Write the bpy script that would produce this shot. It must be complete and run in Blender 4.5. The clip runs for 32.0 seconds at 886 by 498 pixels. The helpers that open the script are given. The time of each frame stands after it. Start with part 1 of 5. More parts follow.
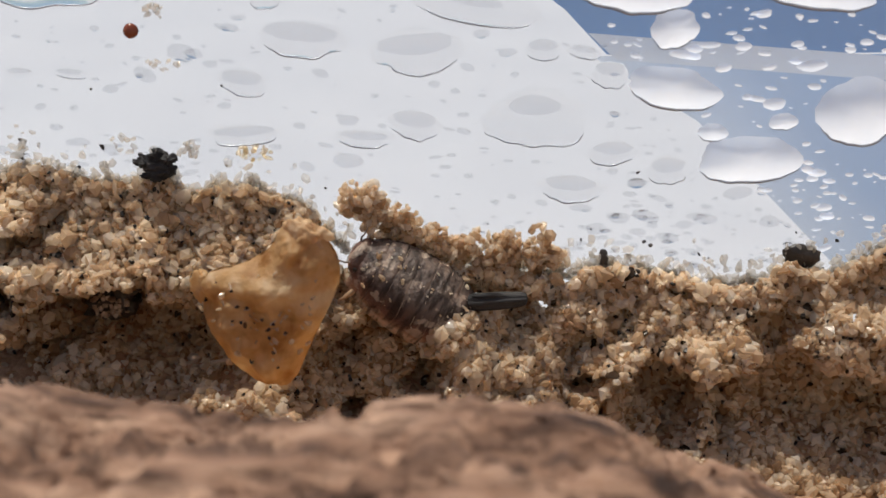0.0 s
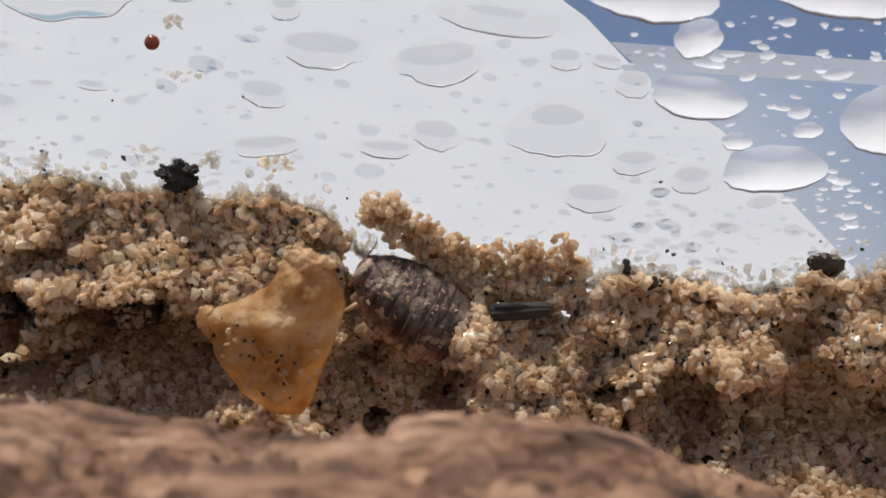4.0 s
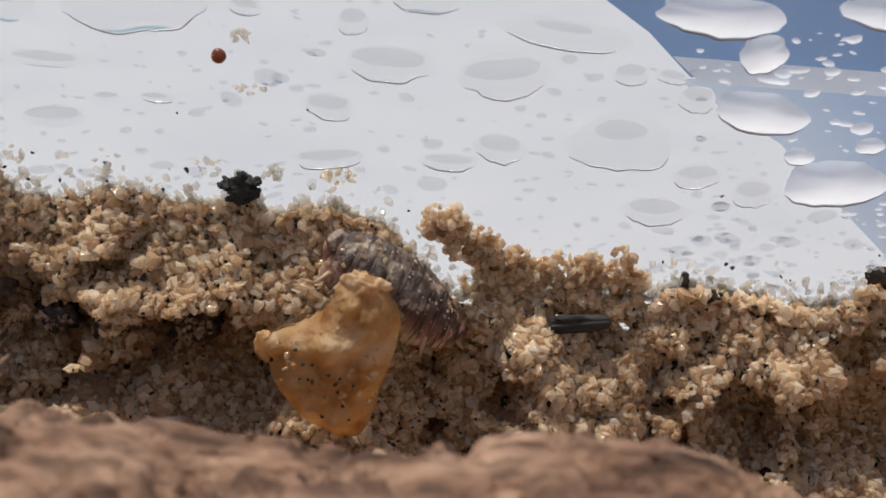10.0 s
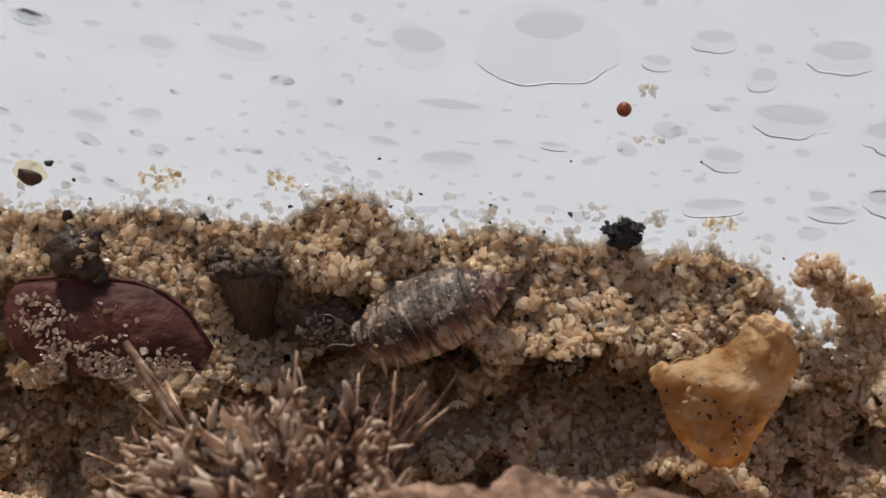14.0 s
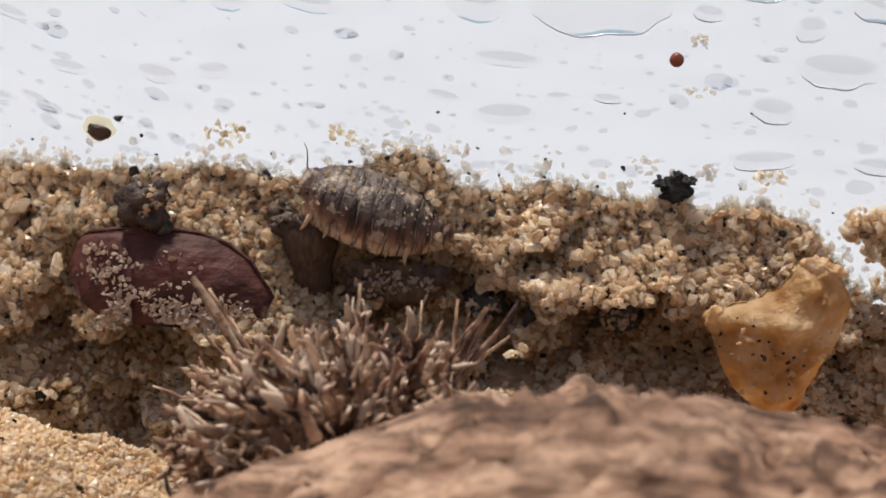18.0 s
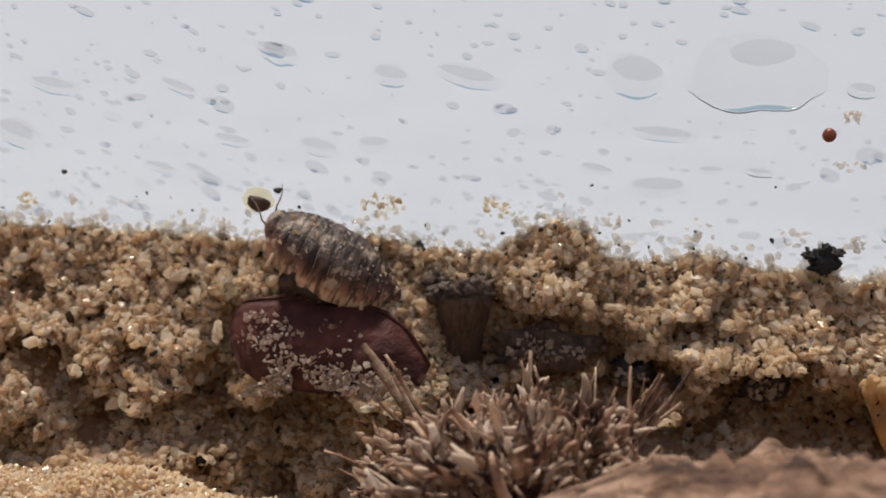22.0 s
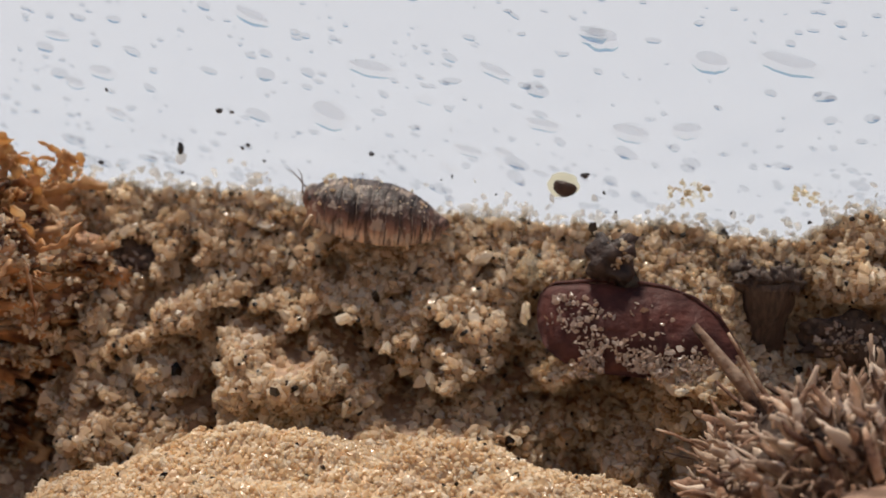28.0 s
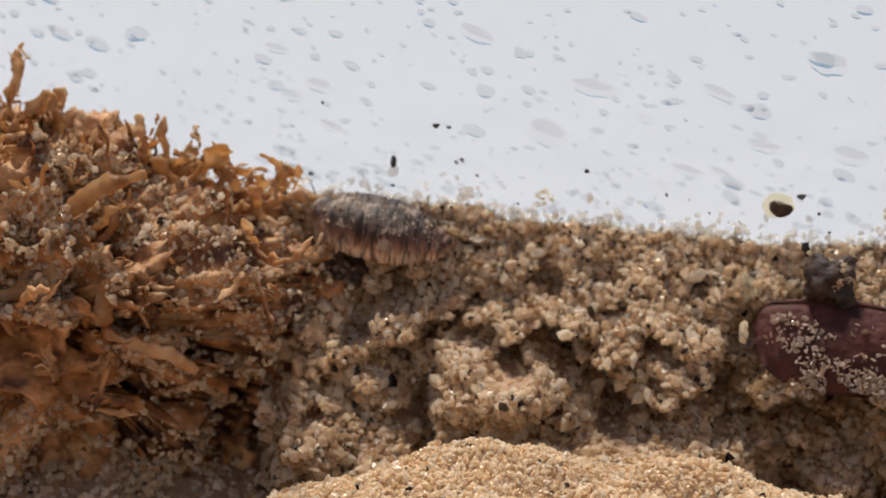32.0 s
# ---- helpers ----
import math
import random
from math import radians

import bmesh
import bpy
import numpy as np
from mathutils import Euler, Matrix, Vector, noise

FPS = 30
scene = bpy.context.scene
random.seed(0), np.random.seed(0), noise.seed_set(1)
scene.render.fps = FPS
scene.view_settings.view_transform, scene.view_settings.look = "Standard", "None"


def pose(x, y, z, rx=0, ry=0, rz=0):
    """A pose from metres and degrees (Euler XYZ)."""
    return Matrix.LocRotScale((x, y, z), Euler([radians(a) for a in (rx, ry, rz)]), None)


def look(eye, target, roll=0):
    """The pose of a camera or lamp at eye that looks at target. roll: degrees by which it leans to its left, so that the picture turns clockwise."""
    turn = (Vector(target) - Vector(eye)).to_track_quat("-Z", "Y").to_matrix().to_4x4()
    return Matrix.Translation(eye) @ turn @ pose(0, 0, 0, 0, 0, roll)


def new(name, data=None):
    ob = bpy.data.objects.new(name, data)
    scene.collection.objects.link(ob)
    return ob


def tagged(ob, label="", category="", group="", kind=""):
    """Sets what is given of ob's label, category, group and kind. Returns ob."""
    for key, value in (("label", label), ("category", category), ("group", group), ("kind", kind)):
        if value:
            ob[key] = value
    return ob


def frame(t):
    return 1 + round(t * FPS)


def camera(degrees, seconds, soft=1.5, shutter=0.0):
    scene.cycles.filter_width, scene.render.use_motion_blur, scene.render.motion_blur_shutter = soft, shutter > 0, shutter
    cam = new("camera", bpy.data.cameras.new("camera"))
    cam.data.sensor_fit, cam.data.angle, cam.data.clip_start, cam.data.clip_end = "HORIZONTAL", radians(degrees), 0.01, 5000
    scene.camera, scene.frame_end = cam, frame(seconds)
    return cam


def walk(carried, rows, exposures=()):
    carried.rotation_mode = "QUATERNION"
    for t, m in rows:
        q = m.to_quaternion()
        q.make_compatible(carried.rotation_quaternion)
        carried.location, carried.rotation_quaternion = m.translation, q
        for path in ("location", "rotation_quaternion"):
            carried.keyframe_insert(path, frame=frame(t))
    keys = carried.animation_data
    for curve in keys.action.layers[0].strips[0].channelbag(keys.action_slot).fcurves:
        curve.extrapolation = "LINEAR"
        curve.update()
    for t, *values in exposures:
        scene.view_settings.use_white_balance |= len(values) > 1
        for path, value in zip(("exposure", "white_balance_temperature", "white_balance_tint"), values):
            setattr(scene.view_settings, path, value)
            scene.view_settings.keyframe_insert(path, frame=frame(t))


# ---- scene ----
cam = camera(38, 32.0, soft=1.6)
cam.data.dof.use_dof = True
cam.data.dof.focus_distance = 0.089
cam.data.dof.aperture_fstop = 40.0
MM = 0.001
# seconds; eye in millimetres; yaw, pitch and roll in degrees
PATH = [
    (0, 65.175, -86.011, 38.591, 2.361, -16.160, -0.751),
    (0.5, 65.215, -85.807, 39.134, 2.676, -16.001, -0.974),
    (1, 65.694, -86.068, 38.323, 2.634, -15.812, -1.019),
    (1.5, 64.793, -86.031, 38.402, 2.556, -15.712, -0.999),
    (2, 64.306, -86.074, 38.152, 2.720, -15.737, -1.061),
    (2.5, 62.912, -85.823, 39.003, 2.895, -16.343, -1.184),
    (3, 63.262, -85.372, 40.053, 3.129, -16.619, -1.201),
    (3.5, 64.948, -85.496, 39.427, 3.029, -16.334, -1.086),
    (5.5, 63.448, -85.040, 40.432, 3.364, -16.662, -1.322),
    (6, 63.516, -85.055, 40.874, 3.173, -16.769, -1.221),
    (6.5, 63.369, -84.981, 41.135, 3.187, -16.838, -1.163),
    (7, 63.150, -85.464, 40.800, 3.064, -16.478, -1.099),
    (7.5, 63.212, -85.445, 41.287, 2.798, -16.503, -0.922),
    (8, 62.645, -85.192, 41.608, 2.899, -16.518, -0.948),
    (8.5, 62.722, -85.300, 41.486, 3.026, -16.490, -1.019),
    (9, 62.069, -85.462, 40.904, 2.865, -16.541, -0.933),
    (9.5, 62.093, -85.226, 41.151, 3.123, -16.742, -1.003),
    (10, 60.280, -85.563, 41.222, 2.926, -16.840, -0.843),
    (10.5, 60.409, -85.375, 41.458, 3.238, -16.760, -0.845),
    (11, 59.819, -85.582, 41.248, 3.620, -16.600, -1.048),
    (11.5, 56.410, -85.656, 42.129, 3.414, -16.250, -0.786),
    (12, 52.639, -85.535, 45.129, 3.447, -16.041, -0.481),
    (12.5, 50.700, -85.786, 45.254, 3.702, -16.140, -0.447),
    (13, 46.081, -86.736, 45.450, 4.043, -16.407, -0.203),
    (13.5, 40.299, -87.133, 47.501, 4.408, -17.224, -0.157),
    (14, 35.467, -86.690, 49.227, 4.002, -19.710, 0.197),
    (14.5, 37.098, -87.630, 47.594, 4.633, -19.249, -0.651),
    (16.5, 33.690, -90.104, 42.307, 4.188, -16.666, 0.161),
    (17, 32.959, -91.099, 40.321, 4.646, -16.448, 0.154),
    (17.5, 33.571, -91.469, 40.239, 4.923, -16.305, 0.110),
    (18, 33.341, -92.000, 40.543, 4.976, -15.710, 0.178),
    (18.5, 31.494, -92.071, 42.824, 5.529, -15.730, -0.012),
    (19, 27.656, -93.294, 42.769, 5.655, -15.091, 0.218),
    (19.5, 27.821, -93.888, 42.793, 6.044, -14.675, 0.099),
    (20, 25.174, -94.930, 42.506, 6.425, -13.557, 0.205),
    (20.5, 24.459, -94.902, 43.017, 6.479, -12.820, 0.154),
    (21, 24.461, -94.740, 42.983, 6.210, -12.042, 0.253),
    (21.5, 25.416, -94.125, 42.974, 5.870, -12.154, -0.006),
    (22, 23.650, -95.308, 40.149, 5.799, -12.032, 0.241),
    (22.5, 22.173, -95.442, 39.275, 5.420, -11.896, 0.299),
    (23, 21.844, -95.851, 38.460, 5.578, -11.871, 0.536),
    (23.5, 22.182, -96.200, 39.472, 5.475, -11.803, 0.621),
    (24, 19.623, -97.662, 39.110, 5.820, -11.511, 0.725),
    (24.5, 18.151, -97.796, 39.240, 5.961, -11.198, 0.619),
    (25, 16.044, -98.667, 38.499, 6.108, -10.949, 0.730),
    (25.5, 13.343, -99.753, 37.565, 6.226, -10.809, 0.863),
    (26, 11.114, -99.809, 36.138, 6.879, -10.633, 0.934),
    (26.5, 7.211, -99.450, 37.520, 7.878, -10.479, 1.004),
    (28.5, 4.882, -99.237, 36.087, 8.814, -10.460, 0.946),
    (29, 2.266, -99.686, 38.710, 8.523, -12.407, 1.094),
    (29.5, 0.791, -100.100, 38.557, 8.595, -12.472, 1.149),
    (30, -1.219, -100.283, 40.034, 8.780, -12.284, 1.056),
    (30.5, -4.657, -100.920, 40.594, 8.767, -12.317, 1.182),
    (31, -5.850, -101.406, 39.817, 8.835, -12.209, 1.273),
    (31.5, -8.611, -102.150, 40.061, 8.708, -12.443, 1.621),
    (32, -11.259, -102.672, 39.229, 8.422, -11.534, 1.910),
]


def eye_pose(x, y, z, yaw, pitch, roll):
    return pose(x * MM, y * MM, z * MM, 90 + pitch, 0, yaw) @ pose(0, 0, 0, 0, 0, roll)


# the clip's own exposure drifts a little
STOPS = [(0, 0.17), (5, 0.14), (9, 0.08), (11, 0.06), (13, 0.02), (14, 0.04), (16, 0.3), (17, 0.33), (17.7, 0.35), (18.3, 0.32), (19, 0.21), (20, 0.07), (21, 0.0), (23, 0.11), (26, 0.12), (29, 0.17), (32, 0.2)]
walk(cam, [(r[0], eye_pose(*r[1:])) for r in PATH], STOPS)

# ---- light: midday sun from behind the wall and blue sky over an open tub ----
SUN_ELEVATION, SUN_AZIMUTH = 75.0, 312.0
world = bpy.data.worlds.new("sky")
scene.world = world
world.use_nodes = True
wn = world.node_tree.nodes
sky = wn.new("ShaderNodeTexSky")
sky.sky_type = "NISHITA"
sky.sun_disc = False
sky.sun_elevation = radians(SUN_ELEVATION)
sky.sun_rotation = radians(SUN_AZIMUTH)
wn["Background"].inputs["Strength"].default_value = 0.085
world.node_tree.links.new(sky.outputs[0], wn["Background"].inputs["Color"])
sun = new("sun", bpy.data.lights.new("sun", "SUN"))
sun.data.energy = 3.3
sun.data.angle = radians(6.0)
sun.data.color = (1.0, 0.93, 0.82)
_a, _e = radians(SUN_AZIMUTH), radians(SUN_ELEVATION)
sun.matrix_world = look((0, 0, 0), (-math.sin(_a) * math.cos(_e), -math.cos(_a) * math.cos(_e), -math.sin(_e)))


# ---- materials ----
def material(name, rough=0.5, **values):
    m = bpy.data.materials.new(name)
    m.use_nodes = True
    b = m.node_tree.nodes["Principled BSDF"]
    b.inputs["Roughness"].default_value = rough
    for key, value in values.items():
        b.inputs[key.replace("_", " ")].default_value = value
    return m


def node(m, kind, **sockets):
    n = m.node_tree.nodes.new(kind)
    for key, value in sockets.items():
        n.inputs[key.replace("_", " ")].default_value = value
    return n


def join(m, a, b):
    m.node_tree.links.new(a, b)


def ramp(m, source, stops):
    r = m.node_tree.nodes.new("ShaderNodeValToRGB")
    e = r.color_ramp.elements
    while len(e) < len(stops):
        e.new(0.5)
    for el, (at, colour) in zip(e, stops):
        el.position, el.color = at, (*colour, 1)
    join(m, source, r.inputs[0])
    return r.outputs[0]


def noise_tex(m, scale, detail=4.0, stretch=(1, 1, 1), turn=0.0):
    """Noise in object space; scale in cells per metre."""
    co = m.node_tree.nodes.new("ShaderNodeTexCoord")
    mp = m.node_tree.nodes.new("ShaderNodeMapping")
    mp.inputs["Scale"].default_value = stretch
    mp.inputs["Rotation"].default_value = (0, 0, radians(turn))
    n = node(m, "ShaderNodeTexNoise", Scale=scale, Detail=detail)
    join(m, co.outputs["Object"], mp.inputs[0])
    join(m, mp.outputs[0], n.inputs["Vector"])
    return n.outputs["Fac"]


def mix_colour(m, fac, a, b, mode="MIX"):
    n = m.node_tree.nodes.new("ShaderNodeMix")
    n.data_type, n.blend_type = "RGBA", mode
    for sock, v in ((n.inputs[0], fac), (n.inputs[6], a), (n.inputs[7], b)):
        if isinstance(v, (int, float)):
            sock.default_value = v
        elif isinstance(v, tuple):
            sock.default_value = (*v, 1)
        else:
            join(m, v, sock)
    return n.outputs[2]


def bump(m, source, depth_mm, strength=1.0):
    n = node(m, "ShaderNodeBump", Strength=strength, Distance=depth_mm * MM)
    join(m, source, n.inputs["Height"])
    join(m, n.outputs[0], m.node_tree.nodes["Principled BSDF"].inputs["Normal"])


def base(m, colour):
    join(m, colour, m.node_tree.nodes["Principled BSDF"].inputs["Base Color"])


def grain_material(name, stops, see_through=0.4, rough=0.12, amber=(0.985, 0.93, 0.83), glow_share=0.5):
    """Wet quartz grains: each its own tint and clearness; light passes through them and turns amber."""
    m = material(name, rough, IOR=1.5)
    g = m.node_tree.nodes.new("ShaderNodeNewGeometry")
    each = g.outputs["Random Per Island"]
    tint = ramp(m, each, stops)
    stain = ramp(m, noise_tex(m, 120, 3), [(0.45, (0, 0, 0)), (0.75, (0.3, 0.3, 0.3))])
    col = mix_colour(m, stain, tint, (0.45, 0.29, 0.17))
    base(m, col)
    bump(m, noise_tex(m, 3500, 2), 0.05)
    p = m.node_tree.nodes["Principled BSDF"]
    glow = node(m, "ShaderNodeBsdfTranslucent")
    join(m, col, glow.inputs["Color"])
    a = node(m, "ShaderNodeMixShader", Fac=glow_share)
    join(m, p.outputs[0], a.inputs[1])
    join(m, glow.outputs[0], a.inputs[2])
    t = node(m, "ShaderNodeBsdfTransparent", Color=(*amber, 1))
    k = see_through
    clear = ramp(m, each, [(0.0, (0, 0, 0)), (0.012, (k, k, k)), (0.3, (0.75 * k, 0.75 * k, 0.75 * k)), (0.5, (1.2 * k, 1.2 * k, 1.2 * k)), (0.7, (0.8 * k, 0.8 * k, 0.8 * k)), (0.88, (1.6 * k, 1.6 * k, 1.6 * k)), (1.0, (k, k, k))])
    s = node(m, "ShaderNodeMixShader")
    join(m, clear, s.inputs[0])
    join(m, a.outputs[0], s.inputs[1])
    join(m, t.outputs[0], s.inputs[2])
    join(m, s.outputs[0], m.node_tree.nodes["Material Output"].inputs["Surface"])
    return m


QUARTZ = [(0.0, (0.03, 0.02, 0.015)), (0.005, (0.03, 0.02, 0.015)), (0.012, (0.48, 0.32, 0.19)), (0.18, (0.77, 0.6, 0.42)), (0.45, (0.93, 0.8, 0.625)),
          (0.7, (0.98, 0.9, 0.76)), (0.84, (1.0, 0.965, 0.89)), (0.9, (0.94, 0.83, 0.66)), (1.0, (0.57, 0.4, 0.25))]
GOLD = [(0.0, (0.03, 0.02, 0.015)), (0.008, (0.03, 0.02, 0.015)), (0.014, (0.85, 0.63, 0.38)), (0.4, (0.97, 0.83, 0.61)), (0.8, (1.0, 0.93, 0.8)), (1.0, (0.86, 0.65, 0.43))]
m_grain = grain_material("wet_quartz_sand", QUARTZ, 0.3, 0.12, (0.99, 0.925, 0.815), 0.55)
m_gold = grain_material("fine_golden_sand", GOLD, 0.28, 0.2, (0.99, 0.93, 0.83), 0.4)
m_stuck = grain_material("thin_wet_grain", [(0.0, (0.62, 0.48, 0.32)), (0.3, (0.85, 0.76, 0.6)), (1.0, (0.94, 0.89, 0.78))], 0.74, 0.2, (0.97, 0.93, 0.84))
m_crust = grain_material("dull_wet_grain", [(0.0, (0.42, 0.31, 0.25)), (0.4, (0.66, 0.54, 0.46)), (1.0, (0.85, 0.75, 0.66))], 0.42, 0.15, (0.95, 0.88, 0.82), 0.3)
m_mound = material("packed_golden_sand", 0.6)
base(m_mound, ramp(m_mound, noise_tex(m_mound, 1500, 5), [(0.3, (0.5, 0.33, 0.19)), (0.7, (0.7, 0.51, 0.33))]))
bump(m_mound, noise_tex(m_mound, 2500, 3), 0.2)
m_soil = material("packed_wet_sand", 0.6)
base(m_soil, ramp(m_soil, noise_tex(m_soil, 1500, 5), [(0.3, (0.27, 0.155, 0.09)), (0.7, (0.48, 0.315, 0.2))]))
bump(m_soil, noise_tex(m_soil, 2500, 3), 0.2)


def clear_plastic():
    m = bpy.data.materials.new("clear_plastic")
    m.use_nodes = True
    n = m.node_tree.nodes
    t = node(m, "ShaderNodeBsdfTransparent", Color=(0.97, 0.975, 0.98, 1))
    g = node(m, "ShaderNodeBsdfGlossy", Roughness=0.08)
    f = node(m, "ShaderNodeFresnel", IOR=1.3)
    a = node(m, "ShaderNodeMixShader")
    join(m, f.outputs[0], a.inputs[0])
    join(m, t.outputs[0], a.inputs[1])
    join(m, g.outputs[0], a.inputs[2])
    join(m, a.outputs[0], n["Material Output"].inputs["Surface"])
    return m


m_plastic = clear_plastic()
m_water = material("water", 0.0, IOR=1.33, Transmission_Weight=1.0, Base_Color=(0.975, 0.98, 0.985, 1))
# grey tint that paints the refracted shade in a drop's upper half
m_upper_shade = material("upper_shade_water", 0.0, IOR=1.33, Transmission_Weight=1.0, Base_Color=(0.89, 0.9, 0.92, 1))
# dark colour for the painted shade line under each drop
m_rim_shade = material("rim_shade", 0.1, Base_Color=(0.3, 0.33, 0.39, 1))
m_bead = material("water_bead", 0.0, IOR=1.33, Transmission_Weight=1.0, Base_Color=(0.87, 0.88, 0.9, 1))
m_table = material("pale_table", 0.55)
base(m_table, ramp(m_table, noise_tex(m_table, 25, 5), [(0.3, (0.54, 0.545, 0.56)), (0.7, (0.59, 0.592, 0.6))]))
def thin_sheet(m, col, share=0.6):
    """Plastic film: most of the light goes through it and is scattered."""
    base(m, col)
    glow = node(m, "ShaderNodeBsdfTranslucent")
    join(m, col, glow.inputs["Color"])
    s = node(m, "ShaderNodeMixShader", Fac=share)
    join(m, m.node_tree.nodes["Principled BSDF"].outputs[0], s.inputs[1])
    join(m, glow.outputs[0], s.inputs[2])
    join(m, s.outputs[0], m.node_tree.nodes["Material Output"].inputs["Surface"])


def soft_shadow_sheet():
    """A blue sheet that paints shadow on the wall, milky along its slanting soft edge."""
    m = material("shadow_sheet", 0.4)
    co = m.node_tree.nodes.new("ShaderNodeTexCoord")
    dot = m.node_tree.nodes.new("ShaderNodeVectorMath")
    dot.operation = "DOT_PRODUCT"
    dot.inputs[1].default_value = (1000, 0, 1000)
    join(m, co.outputs["Object"], dot.inputs[0])
    mr = node(m, "ShaderNodeMapRange")
    mr.inputs["From Min"].default_value, mr.inputs["From Max"].default_value = 97, 135
    join(m, dot.outputs["Value"], mr.inputs[0])
    along = ramp(m, mr.outputs[0], [(0.0, (0.8, 0.83, 0.87)), (0.12, (0.64, 0.7, 0.79)), (0.3, (0.43, 0.53, 0.69)), (0.6, (0.34, 0.45, 0.64)), (1.0, (0.29, 0.4, 0.6))])
    thin_sheet(m, mix_colour(m, ramp(m, noise_tex(m, 30, 4), [(0.35, (0, 0, 0)), (0.75, (0.35, 0.35, 0.35))]), along, (0.44, 0.53, 0.67)))
    return m


# water over the blue area: white colour paints the brightness it refracts
m_lit_bead = material("lit_bead", 0.1, Specular_IOR_Level=0.6)
thin_sheet(m_lit_bead, ramp(m_lit_bead, noise_tex(m_lit_bead, 260, 3), [(0.3, (0.78, 0.84, 0.93)), (0.7, (0.9, 0.94, 1.0))]), 0.62)
# warm white of the added walls that throw fill light on the sand
m_bounce = material("bounce_white", 0.35)
base(m_bounce, ramp(m_bounce, noise_tex(m_bounce, 60, 5), [(0.3, (0.86, 0.8, 0.7)), (0.7, (0.91, 0.86, 0.77))]))
m_shadow_blue = soft_shadow_sheet()
# white for the painted band of light across the blue shadow
m_light_band = material("light_band", 0.4)
thin_sheet(m_light_band, ramp(m_light_band, noise_tex(m_light_band, 40, 4), [(0.3, (0.66, 0.69, 0.74)), (0.7, (0.74, 0.76, 0.8))]))
# deeper blue for the darker part of the painted shadow
m_deep_shadow = material("deep_shadow_sheet", 0.4)
thin_sheet(m_deep_shadow, ramp(m_deep_shadow, noise_tex(m_deep_shadow, 30, 4), [(0.3, (0.16, 0.26, 0.45)), (0.7, (0.24, 0.35, 0.54))]))
m_speck = material("black_mineral", 0.4, Base_Color=(0.015, 0.012, 0.011, 1))


# ---- geometry helpers; all lengths in millimetres ----
rng = np.random.default_rng(7)


def value_noise(x, y, z=0.0, seed=0):
    """Smooth noise from -1 to 1 with cells of 1."""
    p = np.stack(np.broadcast_arrays(x, y, z)).astype(float)
    i = np.floor(p).astype(np.int64)
    f = p - i
    f = f * f * (3 - 2 * f)
    out = 0.0
    for c in range(8):
        d = np.array([c & 1, c >> 1 & 1, c >> 2 & 1]).reshape(3, *([1] * (p.ndim - 1)))
        q = i + d
        h = (q[0] * 374761393 + q[1] * 668265263 + q[2] * 1274126177 + seed * 974711) & 0xFFFFFFFF
        h = ((h ^ (h >> 13)) * 1103515245) & 0xFFFFFFFF
        v = ((h ^ (h >> 16)) & 0xFFFF) / 32767.5 - 1
        w = np.where(d == 1, f, 1 - f).prod(0)
        out = out + v * w
    return out


def fractal(x, y, z=0.0, octaves=3, seed=0):
    return sum(value_noise(x * 2.03**k, y * 2.03**k, z * 2.03**k, seed + k) * 0.5**k for k in range(octaves))


def mesh_of(name, verts, faces, mat, smooth=True):
    me = bpy.data.meshes.new(name)
    v = np.asarray(verts, float) * MM
    if isinstance(faces, np.ndarray):
        n, k = faces.shape
        me.vertices.add(len(v))
        me.vertices.foreach_set("co", v.ravel())
        me.loops.add(n * k)
        me.loops.foreach_set("vertex_index", faces.ravel().astype(np.int32))
        me.polygons.add(n)
        me.polygons.foreach_set("loop_start", np.arange(0, n * k, k, dtype=np.int32))
        me.update(calc_edges=True)
    else:
        me.from_pydata([tuple(p) for p in v], [], faces)
    me.polygons.foreach_set("use_smooth", np.full(len(me.polygons), smooth))
    me.materials.append(mat)
    me.update()
    return me


def thing(name, label, category, group="", kind="", at=(0, 0, 0)):
    ob = new(name)
    ob.empty_display_size = 0.002
    ob.matrix_basis = pose(*[a * MM for a in at])
    return tagged(ob, label, category, group, kind)


def part(name, me, parent=None, label="", m=None):
    ob = new(name, me)
    ob.parent = parent
    if m is not None:
        ob.matrix_basis = m
    return tagged(ob, label)


def solid(name, me, label, category, group="", kind=""):
    return tagged(new(name, me), label, category, group, kind)


def grid_faces(nu, nv, wrap=False):
    i = np.arange(nu - 1)[:, None]
    j = np.arange(nv if wrap else nv - 1)[None]
    k = (j + 1) % nv
    return np.stack([i * nv + j, i * nv + k, (i + 1) * nv + k, (i + 1) * nv + j], -1).reshape(-1, 4)


PHI = (1 + 5**0.5) / 2
ICO_V = np.array([(-1, PHI, 0), (1, PHI, 0), (-1, -PHI, 0), (1, -PHI, 0), (0, -1, PHI), (0, 1, PHI), (0, -1, -PHI), (0, 1, -PHI),
                  (PHI, 0, -1), (PHI, 0, 1), (-PHI, 0, -1), (-PHI, 0, 1)]) / 1.902
ICO_F = np.array([int(c, 16) for c in "0b5051017" "07a0ab159" "5b4ba2a76" "718394342" "326368389" "49524b62a" "867981"]).reshape(-1, 3)


